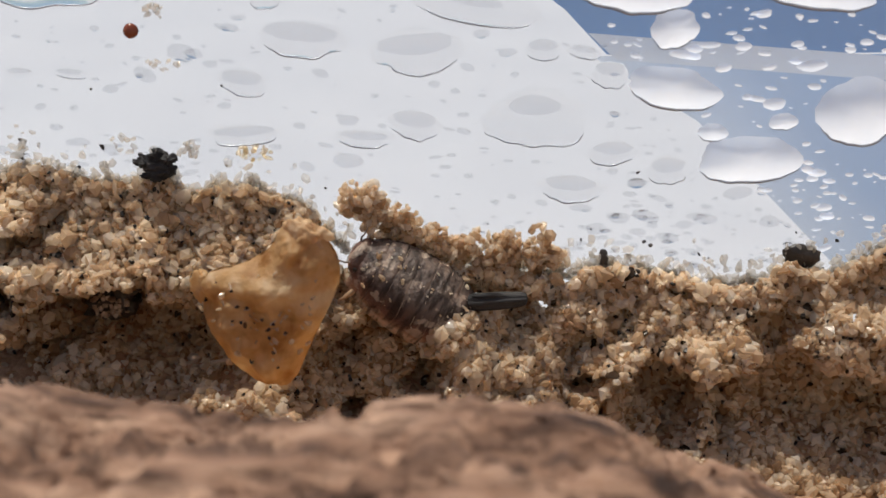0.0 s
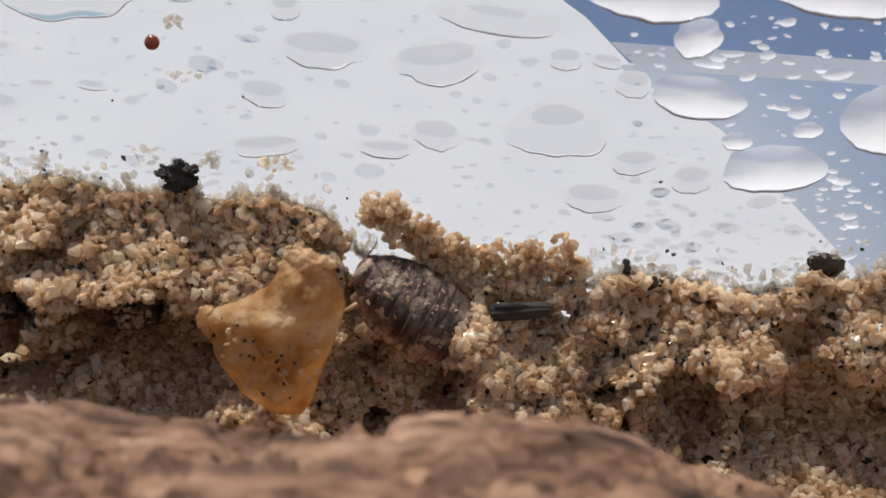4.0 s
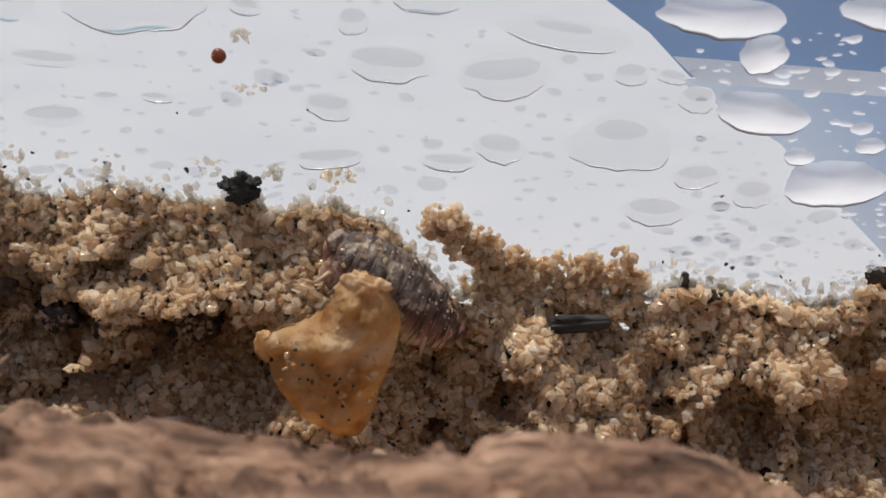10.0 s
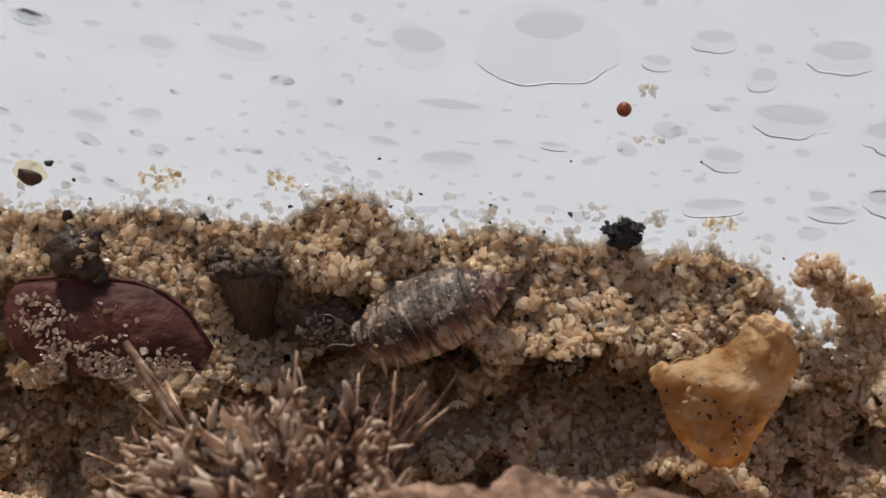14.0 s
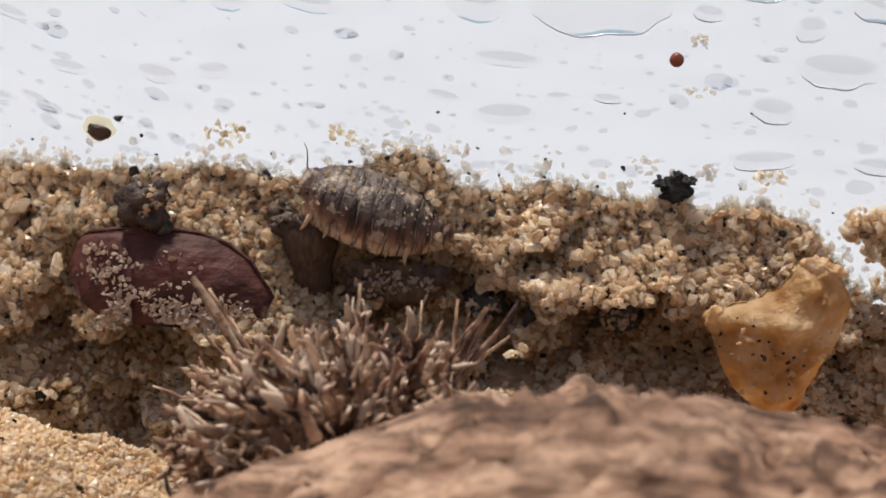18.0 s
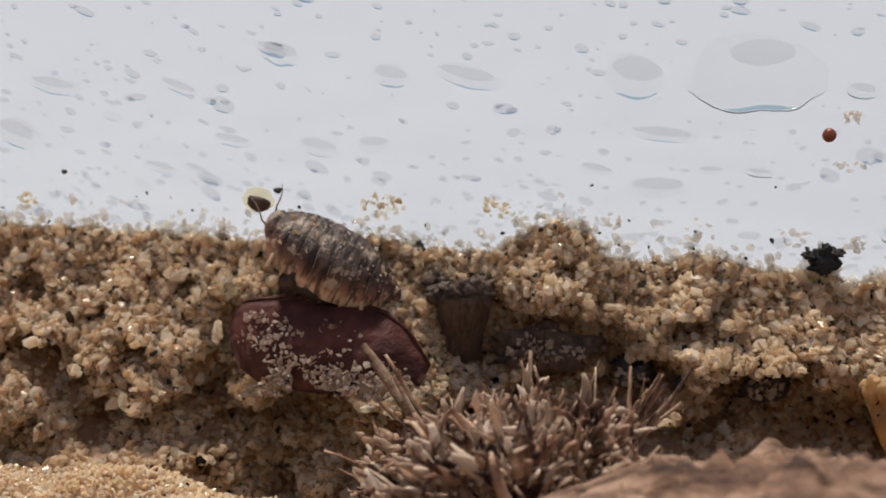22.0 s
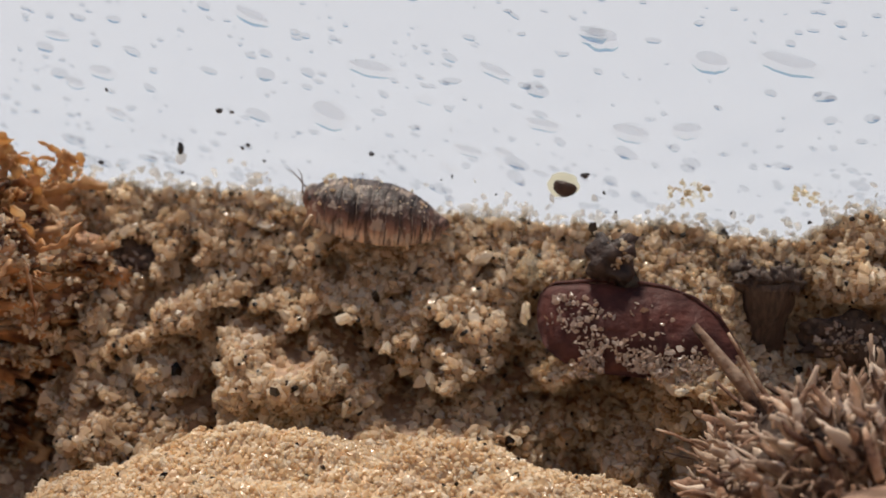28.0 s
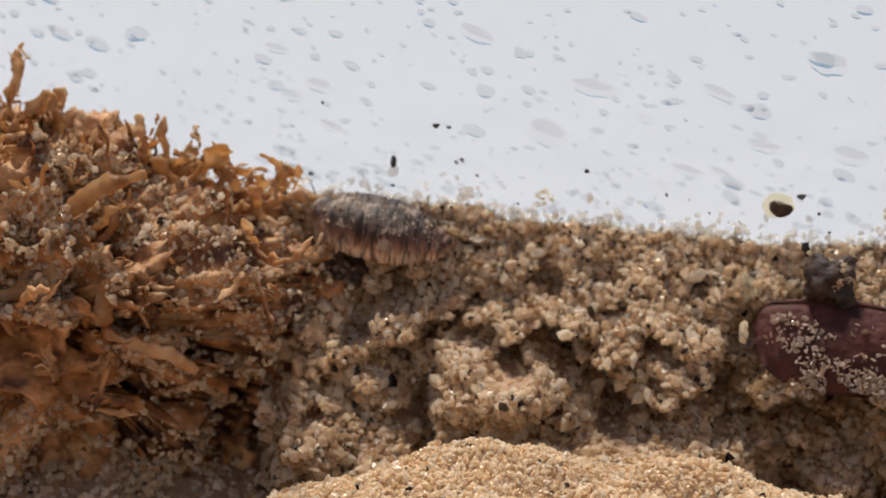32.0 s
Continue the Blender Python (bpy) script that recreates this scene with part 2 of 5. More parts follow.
def grains(name, centres, radii, mat, squash=0.66):
    """Angular grains, each a jittered many-sided pebble turned at random."""
    n = len(centres)
    shapes = ICO_V[None] * (1 + rng.uniform(-0.34, 0.34, (60, 12, 1))) + rng.normal(0, 0.09, (60, 12, 3))
    v = shapes[rng.integers(0, 60, n)]
    size = np.stack([radii * rng.uniform(0.85, 1.3, n), radii * rng.uniform(0.75, 1.05, n), radii * rng.uniform(squash - 0.15, squash + 0.2, n)], -1)
    v = v * size[:, None]
    q = rng.normal(size=(n, 4))
    q /= np.linalg.norm(q, axis=1, keepdims=True)
    w, x, y, z = q.T
    r = np.stack([1 - 2 * (y * y + z * z), 2 * (x * y - z * w), 2 * (x * z + y * w), 2 * (x * y + z * w), 1 - 2 * (x * x + z * z),
                  2 * (y * z - x * w), 2 * (x * z - y * w), 2 * (y * z + x * w), 1 - 2 * (x * x + y * y)], -1).reshape(n, 3, 3)
    v = np.einsum("nij,nkj->nki", r, v) + centres[:, None]
    f = (ICO_F[None] + 12 * np.arange(n)[:, None, None]).reshape(-1, 3)
    return mesh_of(name, v.reshape(-1, 3), f, mat, smooth=False)


# ---- the tub's wall, which leans towards the viewer ----
LEAN = 0.222


def wall_y(z):
    return -LEAN * (z - 20.0)


# The line where the sand meets the wall, and the bank's face below it.
RIM_X = [-80, -38, -28, -23, -20, -14, -7, -3, 2, 8, 12, 16, 18, 20.5, 22.5, 25, 26.5, 30, 34, 36, 39, 42, 45, 48.5, 51.6, 53.4, 55.5, 62, 70, 76, 80, 83.5, 86, 88.5, 92, 120]
RIM_Z = [21.5, 21.5, 21.8, 21.5, 20.6, 20.2, 20.0, 20.2, 19.8, 20.1, 19.5, 19.2, 19.0, 20.9, 21.7, 20.8, 19.0, 19.2, 19.0, 18.2, 18.2, 18.6, 17.7, 18.2, 17.0, 14.6, 11.6, 11.3, 11.5, 11.5, 10.7, 10.6, 11.8, 11.5, 13.2, 13.5]
# hollows in the bank: x, z, half width, half height, depth
HOLLOWS = [(29.0, 10.6, 3.2, 1.6, 7.0), (38.6, 10.2, 3.6, 1.6, 7.0), (42.5, 7.6, 4.5, 2.6, 5.0), (-35.0, 16.4, 3.0, 1.5, 7.0), (-15.9, 12.0, 2.6, 1.2, 4.5), (-22.7, 12.5, 2.2, 1.1, 4.0),
           (-10.0, 7.0, 3.6, 1.5, 5.0), (23.5, 13.2, 5.0, 2.1, 7.5), (77, 4.2, 3, 2.0, 3.5), (86.5, 2.5, 4.0, 3.0, 3.5), (-42, 12.5, 4.0, 1.6, 5.0), (5, 9, 3.0, 1.5, 3.0),
           (17.2, 12.8, 4.2, 3.4, 3.0), (91, 1.5, 7.0, 3.5, 4.5), (49.5, 8.0, 6.5, 4.0, 3.6), (20.5, 11.8, 4.5, 2.4, 2.5), (-1.5, 12.0, 2.2, 3.4, 4.0), (-28.0, 10.5, 2.6, 1.6, 4.0)]

# places where the face lies smooth behind a lying thing: x, z, half width, half height
SMOOTH = [(5.8, 13.0, 9.5, 5.2), (15.5, 14.0, 3.2, 4.6), (4.0, 18.0, 2.6, 2.4)]
# undercuts, where the face falls back beneath a ledge: from x, to x, the ledge's height, depth
LEDGES = [(18.0, 51.0, 10.6, 7.0), (-7.0, 22.0, 10.2, 8.5), (-36.0, -12.0, 11.8, 1.5), (72.0, 104.0, 6.0, 4.5), (-80.0, -36.0, 10.5, 13.0)]


def rim(x):
    return np.interp(x, RIM_X, RIM_Z) + 0.45 * fractal(x / 2.2, 3.1, 0, 3, 5)


def bank_y(x, z):
    """The depth of the bank's front face at a place of the picture plane."""
    down = rim(x) - z
    wide = 0.3 + 0.86 * down
    thin = 1.3 + np.maximum(0, 11.5 - z) * 0.68
    s = np.clip((x - 50) / 8, 0, 1)
    s = s * s * (3 - 2 * s)
    thick = wide * (1 - s) + thin * s
    fade = np.clip(down / (2.5 + 4.5 * (1 - s)), 0.1, 1) * (1 - 0.15 * s)
    for hx, hz, hw, hh in SMOOTH:
        fade = fade * (1 - 0.95 * np.exp(-((((x - hx) / hw) ** 2 + ((z - hz) / hh) ** 2) ** 2)))
    clods = 2 * np.abs(fractal(x / 5.2, z / 4.4, 0.3, 2, 11)) - 0.7
    crumbs = 2 * np.abs(fractal(x / 2.1, z / 1.8, 0.7, 2, 21)) - 0.7
    pits = np.clip((fractal(x / 2.9, z / 2.1, 0.1, 2, 41) - 0.22) / 0.35, 0, 1)
    thick = thick + fade * (2.3 * fractal(x / 8.0, z / 6.0, 0.9, 2, 31) + 2.0 * clods + 0.75 * crumbs - 4.8 * pits + 0.2)
    for x0, x1, top, deep in LEDGES:
        edge = top + 1.6 * fractal(x / 4.5, 8.2, 0, 2, 51)
        inside = np.clip((x - x0) / 4, 0, 1) * np.clip((x1 - x) / 4, 0, 1)
        thick = thick - deep * inside * np.clip((edge - z) / 1.1, 0, 1) * np.clip((z + 1.5) / 3, 0, 1) * (0.75 + 0.5 * fractal(x / 3.0, z / 2.2, 0.4, 2, 55))
    for hx, hz, hw, hh, deep in HOLLOWS:
        d = ((x - hx) / hw) ** 2 + ((z - hz) / hh) ** 2
        thick = thick - deep * np.exp(-d * d)
    return wall_y(z) - np.maximum(thick, 0.45)


# chinks through the thin sand: x, z, half width, half height
CHINKS = [(55.2, 13.4, 2.0, 1.7), (54.4, 15.4, 0.9, 0.9), (57.2, 11.9, 1.2, 0.8), (73.1, 8.4, 0.5, 0.45), (68.5, 9.5, 0.5, 0.4), (70.2, 11.3, 0.6, 0.7), (68.0, 7.7, 0.4, 0.3), (73.4, 12.6, 0.8, 0.6)]


def gap(x, z):
    """Where the thin sand on the wall leaves chinks."""
    ragged = 1 + 0.5 * fractal(x / 1.1, z / 1.1, 0.2, 2, 61)
    out = np.zeros(np.shape(x), bool)
    for cx, cz, cw, ch in CHINKS:
        out |= ((x - cx) / cw) ** 2 + ((z - cz) / ch) ** 2 < ragged
    return out


def build_bank():
    xs, zs = np.arange(-85, 125, 0.5), np.arange(0, 1.0001, 0.02)
    x = np.repeat(xs[:, None], len(zs), 1)
    z = -5 + (rim(x) - 2.3 + 5) * zs[None]
    y = bank_y(x, z) + 0.35
    front = np.stack([x, y, z], -1).reshape(-1, 3)
    f = grid_faces(len(xs), len(zs))
    mid = front[f].mean(1)
    f = f[~((mid[:, 0] > 53) & (mid[:, 2] > 8.5))]
    solid("sand_bank", mesh_of("sand_bank", front, f, m_soil), "bank of packed wet beige sand heaped against the clear wall", "sand bank", kind="structure")
    n = 86000
    x = rng.uniform(-66, 104, n)
    z = rng.uniform(0, 1, n) ** 0.9
    z = -2.6 + (rim(x) + 2.85) * z
    keep = ~gap(x, z)
    x, z = x[keep], z[keep]
    n = len(x)
    y = bank_y(x, z) + rng.uniform(-0.65, 0.3, n)
    r = np.clip(rng.lognormal(math.log(0.3), 0.36, n), 0.14, 0.62)
    # loose grains that fill the thin edge between the face and the wall
    k = 9000
    ex = rng.uniform(-66, 53, k)
    ez = rim(ex) + 0.15 - 2.8 * rng.uniform(0, 1, k)
    ey = bank_y(ex, ez) + (wall_y(ez) - 0.2 - bank_y(ex, ez)) * rng.uniform(0.1, 1, k)
    x, y, z = np.append(x, ex), np.append(y, ey), np.append(z, ez)
    r = np.append(r, np.clip(rng.lognormal(math.log(0.32), 0.3, k), 0.15, 0.6))
    solid("sand_grains", grains("sand_grains", np.stack([x, y, z], -1), r, m_grain), "wet translucent beige quartz sand grains with dark specks", "sand", kind="stuff")

    n = 5200
    x = rng.uniform(-66, 104, n)
    z = -1 + (rim(x) + 1.3) * rng.uniform(0, 1, n)
    keep = ~gap(x, z)
    x, z = x[keep], z[keep]
    c = np.stack([x, bank_y(x, z) - rng.uniform(0.3, 0.75, len(x)), z], -1)
    solid("black_specks", grains("black_specks", c, np.clip(rng.lognormal(math.log(0.125), 0.4, len(x)), 0.06, 0.32), m_speck), "tiny black mineral specks among the sand grains", "sand specks", kind="stuff")


build_bank()


def build_setting():
    # sand floor of the tub, from the foot of the bank to behind the camera
    xs, ys = np.arange(-150, 191, 3.0), np.arange(-143, 5, 3.0)
    x, y = np.meshgrid(xs, ys, indexing="ij")
    z = -2.8 + 0.5 * fractal(x / 14, y / 14, 0, 3, 31)
    solid("sand_floor", mesh_of("sand_floor", np.stack([x, y, z], -1).reshape(-1, 3), grid_faces(len(xs), len(ys)), m_soil), "flat damp sand covering the floor of the tub", "sand floor", kind="structure")
    # clear wall: a slab that leans inward, rounded into the floor
    def slab(name, a, b, z0, z1, lean, thick=0.9):
        a, b = Vector(a), Vector(b)
        across = (b - a).normalized()
        inward = Vector((-across.y, across.x, 0))
        v = []
        for z in np.linspace(z0, z1, 8):
            for p in np.linspace(0, 1, 30):
                for t in (0, thick):
                    q = a.lerp(b, p) + inward * (lean * (z - 20) - t)
                    v.append((q.x, q.y, z))
        v = np.array(v).reshape(8, 30, 2, 3)
        verts = np.concatenate([v[:, :, 0].reshape(-1, 3), v[:, :, 1].reshape(-1, 3)])
        f = grid_faces(8, 30)
        ob = solid(name, mesh_of(name, verts, np.concatenate([f, f[:, ::-1] + 240]), m_plastic), "clear plastic wall of the tub with beads of water", "wall", kind="structure")
        ob.visible_shadow = False
        return ob
    slab("wall_back", (190, 0, 0), (-150, 0, 0), -26, 62, LEAN)
    # unseen white walls, added around the camera to bounce light onto the bank
    for name, x0, x1, y0, y1 in (("bounce_wall_front", -150, 190, -146, -142), ("bounce_wall_left", -154, -150, -146, 1), ("bounce_wall_right", 190, 194, -146, 1)):
        v = [(x, y, z) for z in (-26, 112) for x, y in ((x0, y0), (x1, y0), (x1, y1), (x0, y1))]
        f = [(3, 2, 1, 0), (4, 5, 6, 7), (0, 1, 5, 4), (1, 2, 6, 5), (2, 3, 7, 6), (3, 0, 4, 7)]
        solid(name, mesh_of(name, v, f, m_bounce, smooth=False), "unseen plain white wall added to bounce light onto the sand", "wall", kind="structure")
    # white table outside, reaching the horizon
    n = 40
    r = np.concatenate([[0], np.geomspace(50, 4.0e6, n)])
    a = np.linspace(0, 2 * math.pi, 65)[:-1]
    verts = np.stack([r[:, None] * np.cos(a), r[:, None] * np.sin(a), -26.0 + 0.09 * np.maximum(0, r - 1500)[:, None] + np.zeros((1, 64))], -1).reshape(-1, 3)
    solid("ground", mesh_of("ground", verts, grid_faces(n + 1, 64, True), m_table), "pale grey-white table top in the sun", "table top", kind="structure")


build_setting()


# ---- more materials ----
def mottled(name, scale, stops, rough=0.5, relief=0.0, stretch=(1, 1, 1), through_light=0.0, relief_scale=None, turn=0.0):
    m = material(name, rough)
    col = ramp(m, noise_tex(m, scale, 6, stretch, turn), stops)
    base(m, col)
    if relief:
        bump(m, noise_tex(m, relief_scale or scale * 2.3, 5, stretch, turn), relief)
    if through_light:
        p = m.node_tree.nodes["Principled BSDF"]
        t = node(m, "ShaderNodeBsdfTranslucent")
        join(m, col, t.inputs["Color"])
        s = node(m, "ShaderNodeMixShader", Fac=through_light)
        join(m, p.outputs[0], s.inputs[1])
        join(m, t.outputs[0], s.inputs[2])
        join(m, s.outputs[0], m.node_tree.nodes["Material Output"].inputs["Surface"])
    return m


def wet_grain():
    """A clear grain in a film of water: pale, half seen through, with a shine."""
    m = material("clear_wet_grain", 0.1)
    g = m.node_tree.nodes.new("ShaderNodeNewGeometry")
    tint = ramp(m, g.outputs["Random Per Island"], [(0.0, (0.75, 0.7, 0.62)), (0.35, (0.9, 0.87, 0.82)), (0.7, (0.98, 0.97, 0.95)), (1.0, (0.9, 0.8, 0.66))])
    base(m, tint)
    glow = node(m, "ShaderNodeBsdfTranslucent")
    join(m, tint, glow.inputs["Color"])
    a = node(m, "ShaderNodeMixShader", Fac=0.7)
    join(m, m.node_tree.nodes["Principled BSDF"].outputs[0], a.inputs[1])
    join(m, glow.outputs[0], a.inputs[2])
    t = node(m, "ShaderNodeBsdfTransparent", Color=(0.95, 0.945, 0.93, 1))
    s = node(m, "ShaderNodeMixShader", Fac=0.6)
    join(m, a.outputs[0], s.inputs[1])
    join(m, t.outputs[0], s.inputs[2])
    join(m, s.outputs[0], m.node_tree.nodes["Material Output"].inputs["Surface"])
    return m


m_clear = wet_grain()
m_char = mottled("charcoal", 900, [(0.3, (0.008, 0.008, 0.009)), (0.75, (0.035, 0.033, 0.035))], 0.75, 0.2, (0.25, 1, 1))
m_black = mottled("black_grit", 1500, [(0.3, (0.012, 0.01, 0.009)), (0.8, (0.05, 0.04, 0.035))], 0.35, 0.1)
m_peel = mottled("orange_peel_skin", 430, [(0.28, (0.46, 0.215, 0.065)), (0.46, (0.72, 0.465, 0.215)), (0.68, (0.88, 0.69, 0.43))], 0.45, 0.45, through_light=0.55, relief_scale=1100)
m_pith = mottled("pale_peel_pith", 600, [(0.3, (0.64, 0.36, 0.16)), (0.52, (0.82, 0.59, 0.35)), (0.75, (0.92, 0.78, 0.58))], 0.6, 0.3, through_light=0.4)
m_pod = mottled("dark_red_seed_pod", 420, [(0.3, (0.035, 0.011, 0.01)), (0.7, (0.115, 0.038, 0.03))], 0.6, 0.3, (1, 1, 1.2))
m_pod.node_tree.nodes["Principled BSDF"].inputs["Specular IOR Level"].default_value = 0.22
m_stump = mottled("dark_wet_stem", 900, [(0.3, (0.035, 0.02, 0.015)), (0.75, (0.13, 0.08, 0.055))], 0.6, 0.16, (3, 3, 0.5))
m_wood = mottled("rotten_wood", 260, [(0.34, (0.06, 0.03, 0.018)), (0.47, (0.22, 0.125, 0.08)), (0.64, (0.42, 0.275, 0.19))], 0.85, 1.6, (0.3, 1.5, 1.5), relief_scale=420, turn=-45)
m_fibre = mottled("frayed_wood_fibre", 350, [(0.4, (0.1, 0.045, 0.028)), (0.5, (0.36, 0.21, 0.135)), (0.64, (0.72, 0.54, 0.4))], 0.75, 0.5, (1, 1, 1), 0.15, 1100)
m_pale = mottled("pale_fibre", 500, [(0.3, (0.5, 0.34, 0.24)), (0.55, (0.8, 0.63, 0.49)), (0.8, (0.9, 0.78, 0.65))], 0.7, 0.15, (1, 1, 1), 0.15)
m_husk = mottled("orange_brown_husk", 330, [(0.38, (0.1, 0.036, 0.016)), (0.52, (0.5, 0.235, 0.095)), (0.7, (0.8, 0.52, 0.28))], 0.6, 0.4, through_light=0.15)
m_lobe = mottled("golden_husk_fibre", 500, [(0.3, (0.62, 0.35, 0.15)), (0.5, (0.86, 0.6, 0.33)), (0.75, (0.96, 0.82, 0.6))], 0.4, 0.15, through_light=0.6)
m_strand = mottled("brown_husk_fibre", 330, [(0.36, (0.17, 0.06, 0.022)), (0.5, (0.62, 0.31, 0.12)), (0.68, (0.88, 0.6, 0.33))], 0.5, 0.3, through_light=0.35)
m_berry = material("red_brown_egg", 0.25, Base_Color=(0.2, 0.05, 0.022, 1))
m_resin = material("yellow_film", 0.3, Transmission_Weight=0.95, IOR=1.12, Base_Color=(0.96, 0.87, 0.62, 1))
m_seed = mottled("dark_brown_seed", 700, [(0.3, (0.018, 0.01, 0.008)), (0.7, (0.075, 0.04, 0.028))], 0.6, 0.3)
m_leg = material("pale_leg", 0.4, Base_Color=(0.46, 0.31, 0.19, 1))
m_feeler = material("grey_feeler", 0.4, Base_Color=(0.27, 0.24, 0.22, 1))
m_belly = material("pale_belly", 0.5, Base_Color=(0.38, 0.24, 0.14, 1))


def armour_material():
    """Back plates: grey-brown on top with pale mottles, paler brown towards the skirt."""
    m = material("woodlouse_plate", 0.5, Specular_IOR_Level=0.3)
    co = m.node_tree.nodes.new("ShaderNodeTexCoord")
    sep = m.node_tree.nodes.new("ShaderNodeSeparateXYZ")
    join(m, co.outputs["Object"], sep.inputs[0])
    mr = node(m, "ShaderNodeMapRange")
    mr.inputs["From Min"].default_value, mr.inputs["From Max"].default_value = -0.2 * MM, 2.5 * MM
    join(m, sep.outputs[2], mr.inputs[0])
    tone = ramp(m, mr.outputs[0], [(0.0, (0.52, 0.37, 0.27)), (0.14, (0.36, 0.215, 0.15)), (0.36, (0.2, 0.105, 0.078)), (0.58, (0.085, 0.045, 0.036)), (0.78, (0.075, 0.05, 0.043)), (1.0, (0.135, 0.105, 0.09))])
    spots = ramp(m, noise_tex(m, 1000, 6), [(0.555, (0, 0, 0)), (0.6, (0.7, 0.7, 0.7))])
    col = mix_colour(m, spots, tone, (0.40, 0.33, 0.27))
    dark = ramp(m, noise_tex(m, 900, 6, (2.2, 0.8, 0.6)), [(0.4, (0.3, 0.27, 0.26)), (0.52, (1, 1, 1)), (0.68, (1.35, 1.25, 1.15))])
    base(m, mix_colour(m, 1.0, col, dark, "MULTIPLY"))
    bump(m, noise_tex(m, 2300, 4), 0.2)
    return m


m_plate = armour_material()
m_hem = mottled("pale_plate_margin", 1500, [(0.44, (0.07, 0.045, 0.035)), (0.6, (0.34, 0.26, 0.2))], 0.5)


def each_own(m, low, high):
    """Every fibre a tone of its own."""
    p = m.node_tree.nodes["Principled BSDF"]
    old = p.inputs["Base Color"].links[0].from_socket
    g = m.node_tree.nodes.new("ShaderNodeNewGeometry")
    o = m.node_tree.nodes.new("ShaderNodeObjectInfo")
    add = node(m, "ShaderNodeMath")
    add.operation = "ADD"
    fr = node(m, "ShaderNodeMath")
    fr.operation = "FRACT"
    join(m, g.outputs["Random Per Island"], add.inputs[0])
    join(m, o.outputs["Random"], add.inputs[1])
    join(m, add.outputs[0], fr.inputs[0])
    base(m, mix_colour(m, 1.0, old, ramp(m, fr.outputs[0], [(0.0, low), (0.55, (0.9, 0.88, 0.86)), (1.0, high)]), "MULTIPLY"))


each_own(m_fibre, (0.16, 0.11, 0.085), (1.35, 1.3, 1.25))
p_wood = m_wood.node_tree.nodes["Principled BSDF"]
base(m_wood, mix_colour(m_wood, 1.0, p_wood.inputs["Base Color"].links[0].from_socket, ramp(m_wood, noise_tex(m_wood, 620, 5, (0.4, 1.3, 1.3), -45), [(0.36, (0.45, 0.4, 0.37)), (0.5, (1.1, 1.08, 1.07)), (0.7, (1.3, 1.28, 1.26))]), "MULTIPLY"))
each_own(m_pale, (0.6, 0.55, 0.5), (1.1, 1.1, 1.1))
each_own(m_strand, (0.35, 0.28, 0.22), (1.2, 1.15, 1.1))
each_own(m_lobe, (0.6, 0.5, 0.4), (1.1, 1.1, 1.1))


# ---- shape helpers ----
def tube(points, radii, sides=5, flat=1.0):
    """A tapered round strand along points; both ends closed."""
    pts = np.asarray(points, float)
    d = np.gradient(pts, axis=0)
    d /= np.linalg.norm(d, axis=1, keepdims=True) + 1e-9
    ref = np.array([0.31, 0.22, 0.92]) if abs(d[:, 2]).mean() < 0.85 else np.array([1.0, 0.1, 0])
    a = np.cross(d, ref)
    a /= np.linalg.norm(a, axis=1, keepdims=True) + 1e-9
    b = np.cross(d, a)
    ang = np.linspace(0, 2 * math.pi, sides, endpoint=False)
    ring = np.cos(ang)[None, :, None] * a[:, None] + flat * np.sin(ang)[None, :, None] * b[:, None]
    v = pts[:, None] + ring * np.asarray(radii)[:, None, None]
    n = len(pts)
    f = [tuple(q) for q in grid_faces(n, sides, True)]
    f += [tuple(range(sides))[::-1], tuple((n - 1) * sides + k for k in range(sides))]
    return v.reshape(-1, 3), f


def merged(pieces):
    verts, faces, k = [], [], 0
    for v, f in pieces:
        verts.append(v)
        faces += [tuple(i + k for i in q) for q in f]
        k += len(v)
    return np.concatenate(verts), faces


def pebble(centre, size, seed, rough=0.25, rings=9, around=14, octaves=3, freq=1.6):
    """A lumpy closed stone."""
    th = np.linspace(0, math.pi, rings)[:, None]
    ph = np.linspace(0, 2 * math.pi, around, endpoint=False)[None]
    d = np.stack([np.sin(th) * np.cos(ph), np.sin(th) * np.sin(ph), np.cos(th) + 0 * ph], -1)
    r = 1 + rough * fractal(d[..., 0] * freq, d[..., 1] * freq, d[..., 2] * freq + seed * 7.3, octaves, seed)
    v = np.asarray(centre) + d * r[..., None] * np.asarray(size)
    return v.reshape(-1, 3), [tuple(q) for q in grid_faces(rings, around, True)]


